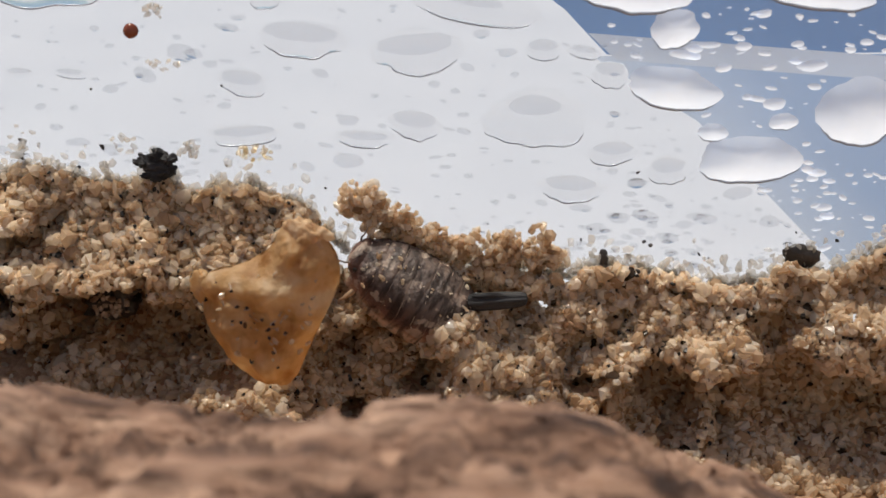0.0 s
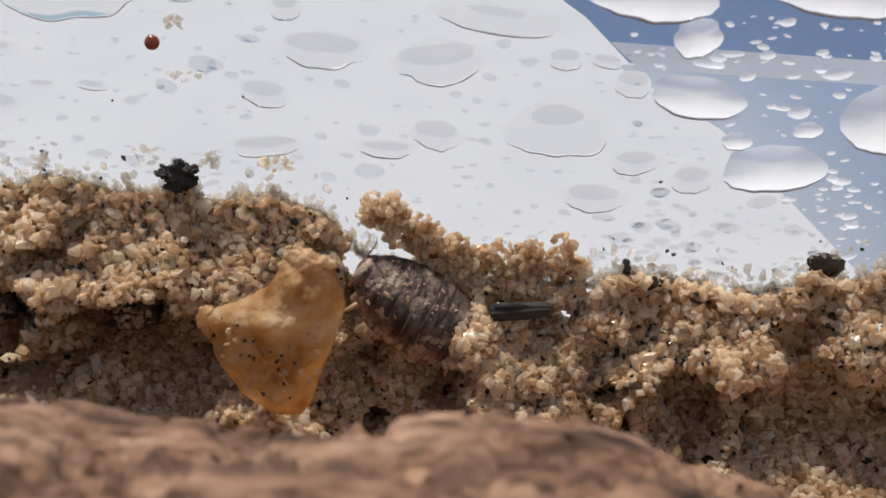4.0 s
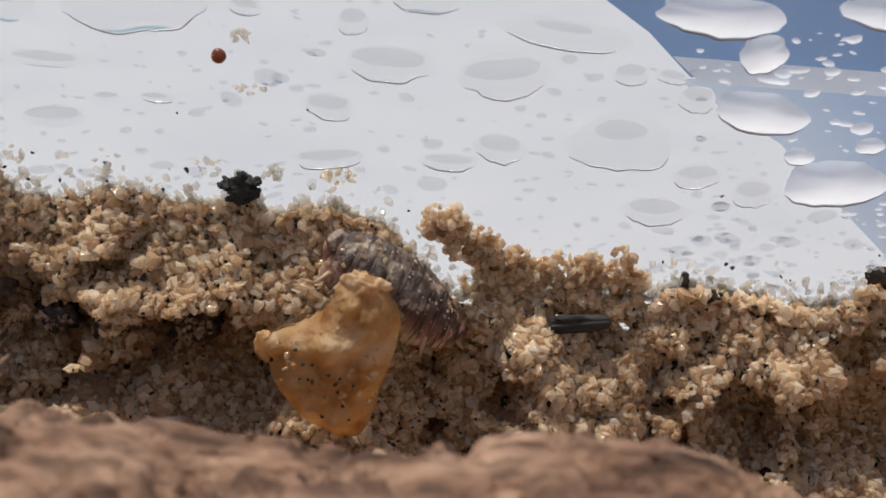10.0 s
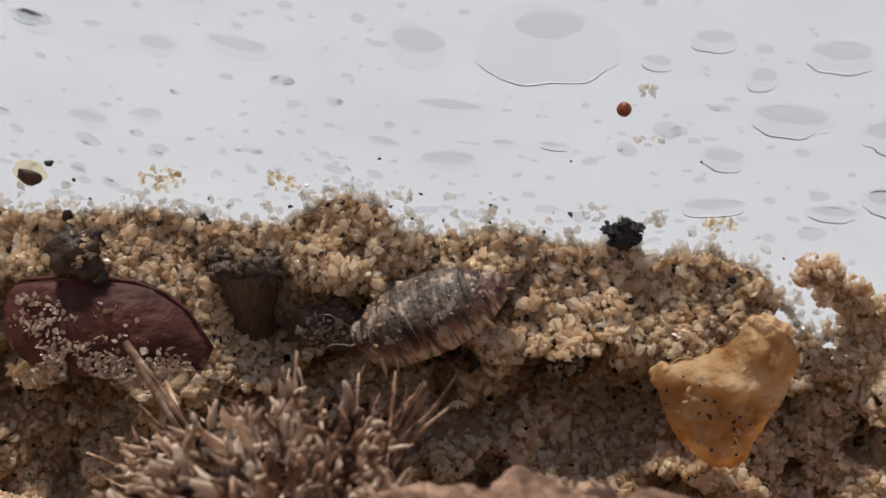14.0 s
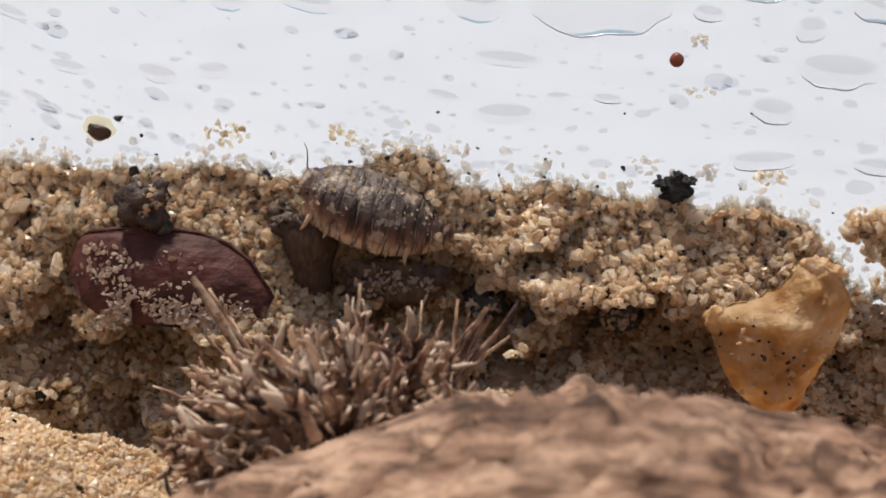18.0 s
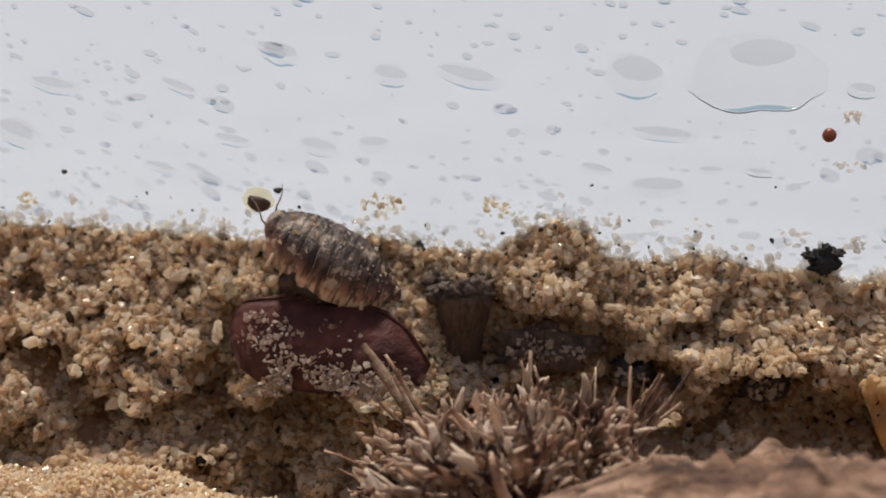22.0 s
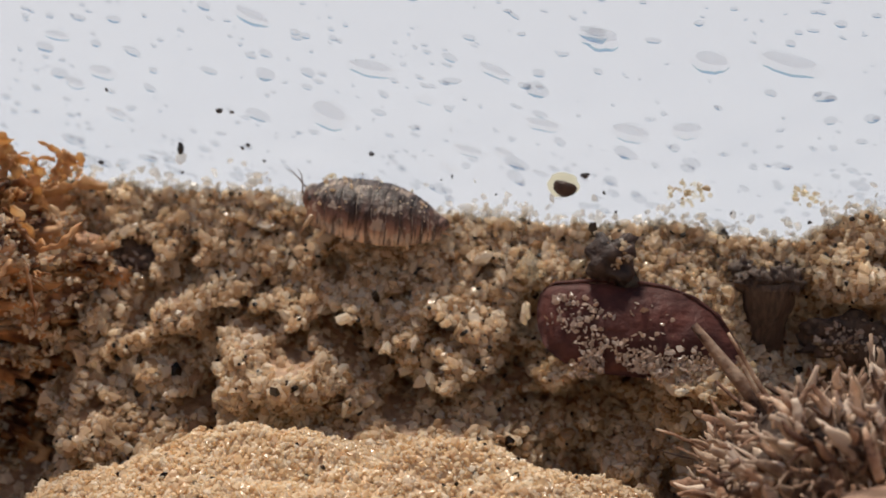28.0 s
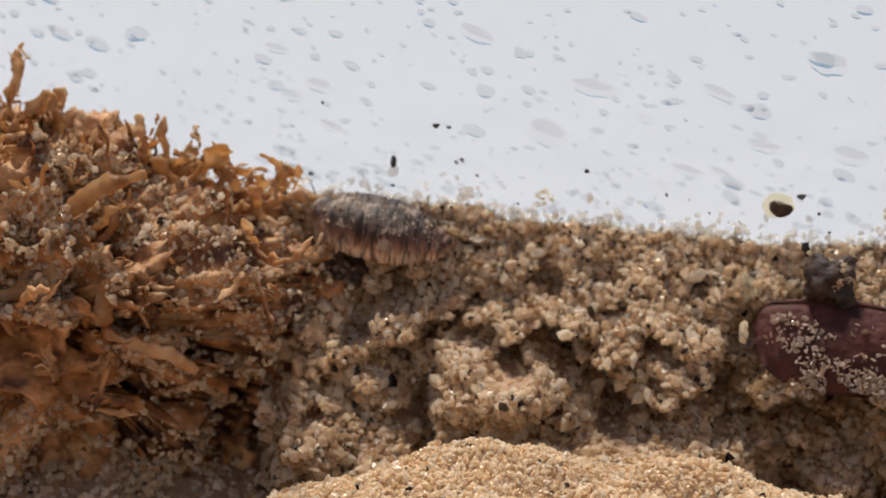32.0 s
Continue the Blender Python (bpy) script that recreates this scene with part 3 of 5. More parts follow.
def plate(left, right, rows_v, bulge, thick, seed, columns=14, rough=0.15):
    """A curved flake between a left and a right edge, given as lists of (v, x, z); bulges to the viewer, with thickness."""
    v = np.linspace(0, 1, rows_v)
    lx, lz = (np.interp(v, [p[0] for p in left], [p[k] for p in left]) for k in (1, 2))
    rx, rz = (np.interp(v, [p[0] for p in right], [p[k] for p in right]) for k in (1, 2))
    if rows_v > 30:
        w = np.hanning(9) / np.hanning(9).sum()
        lx, lz, rx, rz = (np.convolve(np.pad(c, 4, mode="edge"), w, "valid") for c in (lx, lz, rx, rz))
    u = np.linspace(0, 1, columns)[None]
    x = lx[:, None] * (1 - u) + rx[:, None] * u
    z = lz[:, None] * (1 - u) + rz[:, None] * u
    y = -bulge * np.sin(math.pi * u) ** 0.8 * np.sin(math.pi * np.clip(v[:, None] * 0.9 + 0.08, 0, 1)) + rough * fractal(x / 1.3, z / 1.3, seed, 3, seed)
    edge = np.minimum(np.minimum(u, 1 - u) * columns, np.minimum(v, 1 - v)[:, None] * rows_v).clip(0, 1)
    t = thick * (0.25 + 0.75 * edge)
    f = grid_faces(rows_v, columns)
    a, b = np.stack([x, y - t / 2, z], -1).reshape(-1, 3), np.stack([x, y + t / 2, z], -1).reshape(-1, 3)
    n = rows_v * columns
    rimline = [i * columns for i in range(rows_v)] + [(rows_v - 1) * columns + j for j in range(1, columns)]
    rimline += [i * columns + columns - 1 for i in range(rows_v - 2, -1, -1)] + list(range(columns - 2, 0, -1))
    side = [(p, q, q + n, p + n) for p, q in zip(rimline, rimline[1:] + rimline[:1])]
    return np.concatenate([a, b]), [tuple(q[::-1]) for q in f] + [tuple(q + n) for q in f] + side


def placed(name, me, at, label, category, group="", kind="", turn=(0, 0, 0)):
    """A one-mesh thing whose mesh is modelled round its own middle."""
    ob = new(name, me)
    ob.matrix_basis = pose(*[a * MM for a in at], *turn)
    return tagged(ob, label, category, group, kind)


UP = np.array([0, -LEAN, 1.0]) / math.hypot(1, LEAN)
OUT = np.array([0, -1.0, -LEAN]) / math.hypot(1, LEAN)


def on_wall(x, z, off=0.0):
    return np.array([x, wall_y(z), z]) + OUT * off


WALL_TILT = math.degrees(math.atan(LEAN))


# ---- the right-hand sand stuck to the wall in crumbs, with gaps between ----
def build_crumbs():
    spots = [(56.2, 17.3, 1.7, 1.5), (58.2, 15.6, 1.9, 1.5), (61.0, 13.9, 2.2, 1.3), (64.2, 13.0, 2.4, 1.5), (67.3, 13.4, 1.8, 1.8), (68.8, 12.2, 1.3, 1.4), (60.0, 12.6, 3.0, 1.2)]
    for x, z, a, b in spots:
        n = int(a * b * 75)
        sub = rng.uniform(-0.75, 0.75, (9, 2)) * (a, b)
        pick = sub[rng.integers(0, 9, n)]
        r, th = np.sqrt(rng.uniform(0, 1, n)), rng.uniform(0, 2 * math.pi, n)
        gx, gz = x + pick[:, 0] + 0.5 * a * r * np.cos(th), z + pick[:, 1] + 0.55 * b * r * np.sin(th)
        gy = wall_y(gz) - 0.2 - rng.uniform(0, 1.5, n) * np.sqrt(1 - r * r)
        placed("sand_crumb", grains("sand_crumb", np.stack([gx - x, gy - wall_y(z), gz - z], -1), rng.uniform(0.15, 0.42, n), m_grain), (x, wall_y(z), z),
               "crumb of wet beige sand stuck to the clear wall", "sand crumb", "sand crumbs on the wall")
    # single clear grains that stick to the wall just over the sand
    n = 3300
    x = rng.uniform(-66, 104, n)
    z = rim(x) - 0.15 + rng.exponential(0.55, n)
    keep = z < rim(x) + 3.4
    x, z = x[keep], z[keep]
    y = wall_y(z) - rng.uniform(0.1, 0.35, len(z))
    solid("stuck_grains", grains("stuck_grains", np.stack([x, y, z], -1), rng.uniform(0.17, 0.46, len(x)), m_clear, 0.55), "clear wet sand grains stuck to the wall", "sand", kind="stuff")
    n = 170
    x = rng.uniform(-66, 104, n)
    z = rim(x) + rng.exponential(1.3, n) - 0.3
    y = wall_y(z) - 0.2
    solid("dark_grit", grains("dark_grit", np.stack([x, y, z], -1), rng.uniform(0.08, 0.2, n), m_black), "tiny dark grit on the wall over the sand", "grit", kind="stuff")


build_crumbs()


# ---- water on the wall ----
def drop_mesh(w, h, seed, slant=0.0, high=0.34, rings=9, around=28, dome=2.2, lift=0.0):
    """A bead of water, flat at the back, modelled with z along the wall and -y to the viewer."""
    a = np.linspace(0, 2 * math.pi, around, endpoint=False)
    wob = 1 + 0.16 * fractal(np.cos(a) * 1.4 + seed, np.sin(a) * 1.4, 0.5, 3, seed)
    s = np.linspace(0, 1, rings)[1:]
    c, k = math.cos(slant), math.sin(slant)
    ex, ez = np.cos(a) * wob * w / 2, np.sin(a) * wob * h / 2
    ox, oz = ex * c + ez * k, -ex * k + ez * c
    deep = high * min(w, h) * 0.8
    v = [(0, -deep, lift * h)]
    for q in s:
        v += [(ox[i] * q, -deep * (1 - q**dome), oz[i] * q + lift * h * (1 - q)) for i in range(around)]
    v += [(ox[i], 0.0, oz[i]) for i in range(around)]
    v.append((0, 0.0, 0))
    f = [(0, 1 + i, 1 + (i + 1) % around) for i in range(around)]
    for r in range(len(s) - 1):
        o = 1 + r * around
        f += [(o + i, o + around + i, o + around + (i + 1) % around, o + (i + 1) % around) for i in range(around)]
    o, last = 1 + len(s) * around, len(v) - 1
    f += [(o + (i + 1) % around, o + i, last) for i in range(around)]
    return np.array(v), f


# x, height, width, tallness
DROPS_A = [(52.7, 28.5, 5.8, 2.9), (60.1, 27.6, 6.2, 3.4), (64.0, 30.4, 8.6, 2.2), (67.9, 22.9, 7.2, 4.6), (76.9, 29.0, 3.0, 3.0), (77.1, 25.0, 6.2, 3.2), (82.4, 20.0, 6.6, 3.8),
           (56.4, 21.6, 4.3, 1.5), (59.9, 22.6, 3.5, 2.6), (48.3, 21.9, 5.0, 1.7), (72.8, 26.0, 2.3, 2.1), (70.5, 17.9, 4.6, 2.4), (77.0, 19.2, 2.8, 2.4), (48.5, 25.6, 3.3, 2.2),
           (73.2, 20.5, 3.3, 2.0), (68.4, 27.7, 2.3, 1.7), (71.1, 27.5, 2.1, 1.1), (89.5, 23.2, 6.0, 5.0), (73.8, 31.4, 8.0, 3.0), (85.5, 31.5, 8.0, 2.8)]
DROPS_B = [(36.4, 33.6, 9.6, 6.2), (27.9, 33.2, 4.2, 3.6), (30.1, 29.0, 5.0, 1.4), (29.9, 25.0, 4.4, 1.9), (25.4, 26.3, 2.6, 1.0), (47.1, 34.0, 3.0, 1.8), (55.2, 33.0, 4.6, 2.8),
           (43.6, 32.4, 2.2, 1.3), (50.5, 31.4, 2.1, 2.1), (10.5, 33.0, 3.0, 2.0), (2.5, 34.5, 3.0, 2.0), (9.0, 27.9, 2.6, 1.5), (4.8, 27.6, 3.2, 1.7), (37.0, 26.3, 2.2, 0.8),
           (33.6, 26.4, 1.9, 0.8), (16.0, 33.0, 5.0, 1.8), (84.5, 22.6, 1.8, 1.3), (79.8, 21.9, 2.0, 1.4)]
DROPS_C = [(-18.2, 28.3, 3.2, 2.6), (-14.8, 32.0, 4.2, 1.5), (-5.3, 32.0, 3.2, 1.1), (-10.7, 29.7, 1.6, 0.8), (-1.7, 28.0, 3.0, 1.2), (-4.6, 25.7, 2.3, 0.9), (-7.3, 25.8, 2.8, 1.0),
           (1.8, 34.9, 2.5, 1.2), (-23.8, 35.7, 3.2, 1.4), (-36.5, 31.2, 2.4, 1.3), (-38.8, 30.3, 1.9, 1.1), (-35.6, 27.9, 2.2, 1.0), (-39.8, 34.0, 2.2, 0.9), (-9.0, 24.4, 1.6, 0.8)]


def build_drops():
    seed = 3
    for group, slant in ((DROPS_A, 0.06), (DROPS_B, 0.1), (DROPS_C, 0.3)):
        for x, z, w, h in group:
            seed += 1
            big = max(w, h) > 3.2
            tilt = slant + 0.12 * math.sin(seed * 2.3)
            label = "large flat bead of clear water on the wall" if big else "small bead of clear water on the wall"
            # drops over the blue get a white body, painting the light they gather
            if x + z > 101:
                body = drop_mesh(w, h * 0.92, seed, tilt, 0.26, 12, 32, 2.2, 0.1)
            else:
                body = drop_mesh(w, h * 0.92, seed, tilt, 0.15, 16, 40, 3.0, 0.05)
            t = thing("water_drop", label, "water drop", "water drops on the wall")
            t.matrix_basis = pose(*[c * MM for c in on_wall(x, z, 0.04)], WALL_TILT, 0, 0)
            part("bead", mesh_of("bead", *body, m_lit_bead if x + z > 101 else m_water), t).visible_shadow = False
            # a dark line along the lower edge paints the shade refracted there
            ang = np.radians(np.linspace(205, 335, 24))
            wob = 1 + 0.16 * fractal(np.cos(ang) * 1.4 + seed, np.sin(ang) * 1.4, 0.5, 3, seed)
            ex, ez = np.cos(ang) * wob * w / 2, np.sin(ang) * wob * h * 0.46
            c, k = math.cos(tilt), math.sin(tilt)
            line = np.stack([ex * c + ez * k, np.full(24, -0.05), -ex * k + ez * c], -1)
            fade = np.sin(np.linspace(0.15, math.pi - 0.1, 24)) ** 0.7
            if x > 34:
                part("rim_shade", mesh_of("rim_shade", *tube(line, fade * min(0.075 if x + z <= 101 else 0.13, 0.02 + 0.014 * w), 6), m_rim_shade), t, "dark line painting the shade of the lower rim").visible_shadow = False
            # a grey lens over the upper half stands in for refracted shade
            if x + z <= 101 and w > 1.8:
                upper_shade = drop_mesh(w * (0.8 if w < 7 else 0.45), h * (0.46 if w < 7 else 0.3), seed + 300, tilt, 0.1, 8, 28, 2.0, 0.1)
                part("upper_shade", mesh_of("upper_shade", *upper_shade, m_upper_shade), t, "upper part tinted grey to paint refracted shade", pose(0, -0.15 * 0.8 * min(w, h) * MM, (0.2 if w < 7 else 0.26) * h * MM)).visible_shadow = False
    # milky: beads over the blue, whitened to paint refracted light
    pieces, milky = [], []
    n = 2000
    xs = rng.uniform(-66, 106, n)
    xs[1600:] = rng.uniform(72, 106, 400)
    zs = np.interp(xs, RIM_X, RIM_Z) + 1.0 + 19 * rng.uniform(0, 1, n) ** 1.35
    large = np.array(DROPS_A + DROPS_B + DROPS_C)
    for k in range(n):
        if (((xs[k] - large[:, 0]) / large[:, 2]) ** 2 + ((zs[k] - large[:, 1]) / large[:, 3]) ** 2 < 0.36).any():
            continue
        w = float(np.clip(rng.lognormal(math.log(0.55), 0.55), 0.18, 2.1))
        v, f = drop_mesh(w, w * rng.uniform(0.28, 0.65), 100 + k, (0.3 if xs[k] < 15 else 0.08) + rng.normal(0, 0.15), 0.22, 5, 12)
        p = on_wall(xs[k], zs[k], 0.04)
        (milky if xs[k] + zs[k] > 101 else pieces).append((p + v[:, :1] * np.array([1.0, 0, 0]) - v[:, 1:2] * OUT + v[:, 2:] * UP, f))
    ob = solid("lit_beads", mesh_of("lit_beads", *merged(milky), m_lit_bead), "fine spray of tiny water beads painted white as if catching light", "water beads", kind="stuff")
    ob.visible_shadow = False
    ob = solid("water_beads", mesh_of("water_beads", *merged(pieces), m_bead), "fine spray of tiny water beads on the wall", "water beads", kind="stuff")
    ob.visible_shadow = False


build_drops()


# ---- small things on the wall ----
def build_wall_bits():
    v, f = pebble((0, 0, 0), (0.5, 0.45, 0.5), 4, 0.03, 14, 22)
    placed("egg", mesh_of("egg", v, f, m_berry), on_wall(41.6, 29.3, 0.5), "small round red-brown egg stuck on the wet wall", "egg")
    t = thing("charred_flake", "crumpled black charred flake at the edge of the sand", "charred flake", at=on_wall(42.1, 20.0, 0.7))
    for k, (dx, dz, a, b) in enumerate([(0, 0.1, 1.0, 0.72), (-0.95, 0.25, 0.55, 0.28), (0.95, 0.45, 0.5, 0.3), (0.15, 0.75, 0.32, 0.4), (-0.1, -0.55, 0.85, 0.5), (0.9, -0.3, 0.4, 0.35)]):
        part("lump", mesh_of("lump", *pebble((dx, 0, dz), (a, 0.55, b), 20 + k, 0.5, 26, 34, 4, 2.9), m_char), t)
    t = thing("seed_in_film", "dark brown seed in a pale yellow drop on the wall", "seed", at=on_wall(0.0, 23.4, 0.15))
    part("film", mesh_of("film", *drop_mesh(2.4, 2.1, 8, 0.1, 0.16), m_resin), t, "pale yellow film", pose(0, 0, 0, WALL_TILT))
    part("seed", mesh_of("seed", *pebble((0.1, -0.5, -0.1), (0.95, 0.3, 0.6), 9, 0.2, 10, 16), m_seed), t, "dark brown seed", pose(0, 0, 0, WALL_TILT, 12))
    for x, z, w, h, label in ((1.6, 24.3, 0.32, 0.22, "tiny black grit on the wall"), (12.2, 19.9, 0.3, 0.6, "upright black splinter at the sand's edge"), (-27.0, 28.5, 0.27, 0.2, "tiny black grit on the wall"), (-26.0, 28.4, 0.2, 0.12, "tiny black grit on the wall"),
                              (86.8, 12.8, 1.25, 0.75, "black chip of charcoal on the sand"), (72.9, 12.7, 0.3, 0.55, "black splinter at the sand's edge"), (-13.5, 19.2, 0.55, 0.35, "black chip at the sand's edge"), (-30.5, 25.3, 0.22, 0.5, "dark speck on the wall")):
        v, f = pebble((0, 0, 0), (w, 0.3, h), int(x * 7) % 50, 0.45, 9, 12)
        placed("black_chip", mesh_of("black_chip", v, f, m_black), on_wall(x, z, 0.35), label, "chip", "black chips")
    for k, (x, z, w, h, n) in enumerate([(9.4, 23.0, 1.7, 1.0, 46), (18.0, 23.2, 1.0, 0.8, 26), (20.0, 22.5, 1.3, 0.4, 14), (48.9, 20.6, 1.3, 0.55, 26), (44.2, 20.8, 0.9, 0.7, 22), (-18.3, 22.9, 0.8, 0.8, 20),
                                         (43.2, 30.4, 0.7, 0.6, 16), (43.3, 26.9, 1.3, 0.35, 14), (26.5, 22.4, 1.2, 0.7, 16), (40.0, 21.4, 1.0, 0.6, 10)]):
        a, r = rng.uniform(0, 2 * math.pi, n), np.sqrt(rng.uniform(0, 1, n))
        gx, gz = w * r * np.cos(a), h * r * np.sin(a)
        c = np.stack([gx, -rng.uniform(0.05, 0.35, n) - LEAN * gz, gz], -1)
        me = grains("stuck_sand", c, rng.uniform(0.12, 0.3, n), m_stuck if k in (0, 1, 3, 5) else m_clear, 0.6)
        placed("stuck_sand", me, on_wall(x, z, 0.0), "small patch of pale sand grains stuck on the wall", "sand patch", "sand patches on the wall")


build_wall_bits()


# ---- things lying in the sand ----
def build_pod():
    t = thing("seed_pod", "dark red-brown flat seed pod crusted with sand grains", "seed pod", at=(5.8, -5.0, 13.2))
    t.matrix_basis = t.matrix_basis @ pose(0, 0, 0, -27)
    left = [(0, -6.2, 3.3), (0.1, -7.1, 2.7), (0.3, -7.3, 1.4), (0.5, -7.2, 0.0), (0.72, -6.6, -1.6), (0.86, -5.2, -2.7), (1, -2.2, -3.4)]
    right = [(0, 1.2, 3.5), (0.12, 3.6, 3.0), (0.35, 6.0, 1.5), (0.66, 7.9, -1.0), (0.85, 7.2, -2.6), (1, 3.6, -3.7)]
    part("shell", mesh_of("shell", *plate(left, right, 16, 1.3, 0.6, 5, 26, 0.18), m_pod), t)
    top = np.array([(-6.9, -0.2, 2.7), (-6.0, -0.3, 3.3), (-3, -0.4, 3.6), (0, -0.5, 3.6), (2.2, -0.4, 3.35), (4.4, -0.35, 2.6), (6.2, -0.3, 1.3), (7.8, -0.3, -1.1)])
    part("rim", mesh_of("rim", *tube(top, [0.08, 0.14, 0.16, 0.16, 0.16, 0.14, 0.12, 0.06], 6), m_pod), t)
    n = 1100
    x, z = rng.normal(-2.8, 2.4, n), rng.normal(-0.6, 2.0, n)
    x[500:], z[500:] = rng.uniform(-6.4, 6.5, n - 500), rng.normal(-2.9, 0.7, n - 500)
    patchy = fractal(x / 1.6, z / 1.6, 0, 2, 77) > -0.15
    x, z = x[patchy], z[patchy]
    ok = (x > -6.8) & (x < 7.0) & (z < 2.6 - 0.05 * (x + 3) ** 2) & (z > -4)
    x, z = x[ok], z[ok]
    y = -1.25 * np.cos(np.clip(x / 8.5, -1, 1) * 1.4) * np.cos(z / 4.4) - 0.4
    rr = rng.uniform(0.08, 0.27, len(x))
    rr[::7] *= 1.5
    tagged(part("sand_crust", grains("sand_crust", np.stack([x, y, z], -1), rr, m_crust, 0.3), t, "crust of pale sand grains"), kind="stuff")


def build_lying():
    # round dark lump in two pieces
    t = thing("round_seed", "round dark wrinkled seed coated with sand", "seed", at=(4.0, -3.6, 18.3))
    part("husk", mesh_of("husk", *pebble((0, 0, 0), (1.8, 1.4, 1.75), 31, 0.5, 24, 34, 4, 2.0), m_seed), t)
    part("stalk", mesh_of("stalk", *pebble((1.2, -0.2, -1.7), (0.8, 0.7, 0.7), 32, 0.3, 10, 14), m_black), t)
    a = rng.normal(size=(60, 3)) * (0.6, 1, 0.6) + (0.9, 0, 0.6)
    a[:, 1] = -np.abs(a[:, 1])
    a /= np.linalg.norm(a, axis=1, keepdims=True)
    part("sand_crust", grains("sand_crust", a * (1.75, 1.4, 1.7), rng.uniform(0.1, 0.26, 60), m_grain, 0.6), t, "pale sand grains")
    # broken stem
    t = thing("stem_stub", "short dark brown broken stem standing in the sand", "stem", at=(15.5, -1.4, 14.6))
    zz = np.linspace(-4.5, 2.8, 12)
    v, f = tube([(0.05 * math.sin(z), -0.25 * z, z) for z in zz], [1.9 + 0.14 * z + 0.1 * math.sin(2 * z) for z in zz], 22)
    v = v + 0.14 * fractal(v[:, 0] * 1.6, v[:, 1] * 1.6, v[:, 2] * 0.35, 3, 41)[:, None] * np.array([1, 1, 0])
    part("stem", mesh_of("stem", v, f, m_stump), t)
    for k in range(9):
        ang = k * 0.7 + 0.2
        part("splinter", mesh_of("splinter", *pebble((1.9 * math.cos(ang), -0.7 + 1.5 * math.sin(ang), 2.7 + 0.5 * math.sin(k * 2.1)), (0.75, 0.6, 0.6), 50 + k, 0.8, 12, 18, 4, 3.0), m_stump), t)
    # charcoal twig
    t = thing("charcoal_twig", "short black charcoal twig with a grooved face stuck in the sand", "twig", at=(65.5, -1.3, 10.3))
    xs = np.array([-2.15, -2.1, -1.2, -0.3, 0.6, 1.4, 1.9, 2.0])
    v, f = tube([(x, 0.0, 0.06 * x) for x in xs], [0.5, 0.72, 0.78, 0.74, 0.76, 0.66, 0.5, 0.2], 40, 0.75)
    ring = np.arctan2(v[:, 1], v[:, 2] - 0.06 * v[:, 0])
    groove = 1 + 0.16 * fractal(np.cos(ring) * 5, np.sin(ring) * 5, v[:, 0] * 0.25, 3, 91) + 0.08 * fractal(v[:, 0] * 1.2, ring, 0, 2, 92)
    part("stick", mesh_of("stick", v * np.stack([np.ones(len(v)), groove, groove], -1), f, m_char), t)
    part("flake", mesh_of("flake", *pebble((-0.6, -0.5, 0.5), (1.2, 0.16, 0.2), 93, 0.4, 8, 14), m_char), t, "lifted black flake")
    for x, y, z, w, h, s, label in ((-2.4, -2.9, 17.1, 1.2, 1.0, 61, "large pale yellow clear grain in the sand"), (-2.3, -5.1, 14.0, 0.35, 0.75, 62, "upright pale crystal grain beside the seed pod")):
        placed("large_grain", mesh_of("large_grain", *pebble((0, 0, 0), (w, 0.8, h), s, 0.5, 6, 8, 2), m_stuck if s == 61 else m_grain, smooth=False), (x, y, z), label, "sand grain", "large grains")
    placed("bark_sliver", mesh_of("bark_sliver", *pebble((0, 0, 0), (0.45, 0.3, 1.1), 64, 0.3, 9, 12), m_char), (32.0, -2.2, 10.4), "black bark sliver leaning over a hollow", "bark sliver", turn=(0, 28, 0))
    # brown chips are bark; the two black ones paint shade into their hollows
    for x, y, z, w, hh, s in ((-34.8, -2.6, 16.3, 3.0, 1.4, 65), (28.6, -1.0, 10.8, 1.5, 1.2, 66), (38.4, -1.0, 10.3, 1.6, 1.3, 67), (22.0, -2.4, 13.0, 3.3, 1.7, 68)):
        chip = placed("hollow_chip", mesh_of("hollow_chip", *pebble((0, 0, 0), (w, 0.7, hh), s, 0.6, 20, 30, 4, 2.4), m_stump if s in (65, 68) else m_black), (x, y, z), "dark wet chip in a sand hollow, part bark, part painted shade", "bark chip", "bark chips in the hollows")
        n = int(22 * w * hh)
        gx, gz = rng.uniform(-0.9, 0.9, n) * w, rng.normal(-0.35, 0.45, n) * hh
        near = (gx / w) ** 2 + (gz / hh) ** 2 < 1
        c = np.stack([gx, -0.75 * np.sqrt(np.clip(1 - (gx / w) ** 2 - (gz / hh) ** 2, 0, 1)) - 0.1, gz], -1)[near]
        tagged(part("sand_crust", grains("sand_crust", c, rng.uniform(0.1, 0.32, len(c)), m_crust, 0.5), chip, "sand grains stuck on the chip"), kind="stuff")
    hair = [(-45.6, -9.5, 11.4), (-45.0, -9.6, 12.5), (-43.6, -9.3, 13.2), (-41.4, -8.6, 13.5), (-39.2, -7.8, 13.7)]
    solid("root_hair", mesh_of("root_hair", *tube(hair, [0.05, 0.09, 0.1, 0.09, 0.05], 6), m_leg), "thin pale root hair over a dark hollow", "root hair")


build_pod()
build_lying()


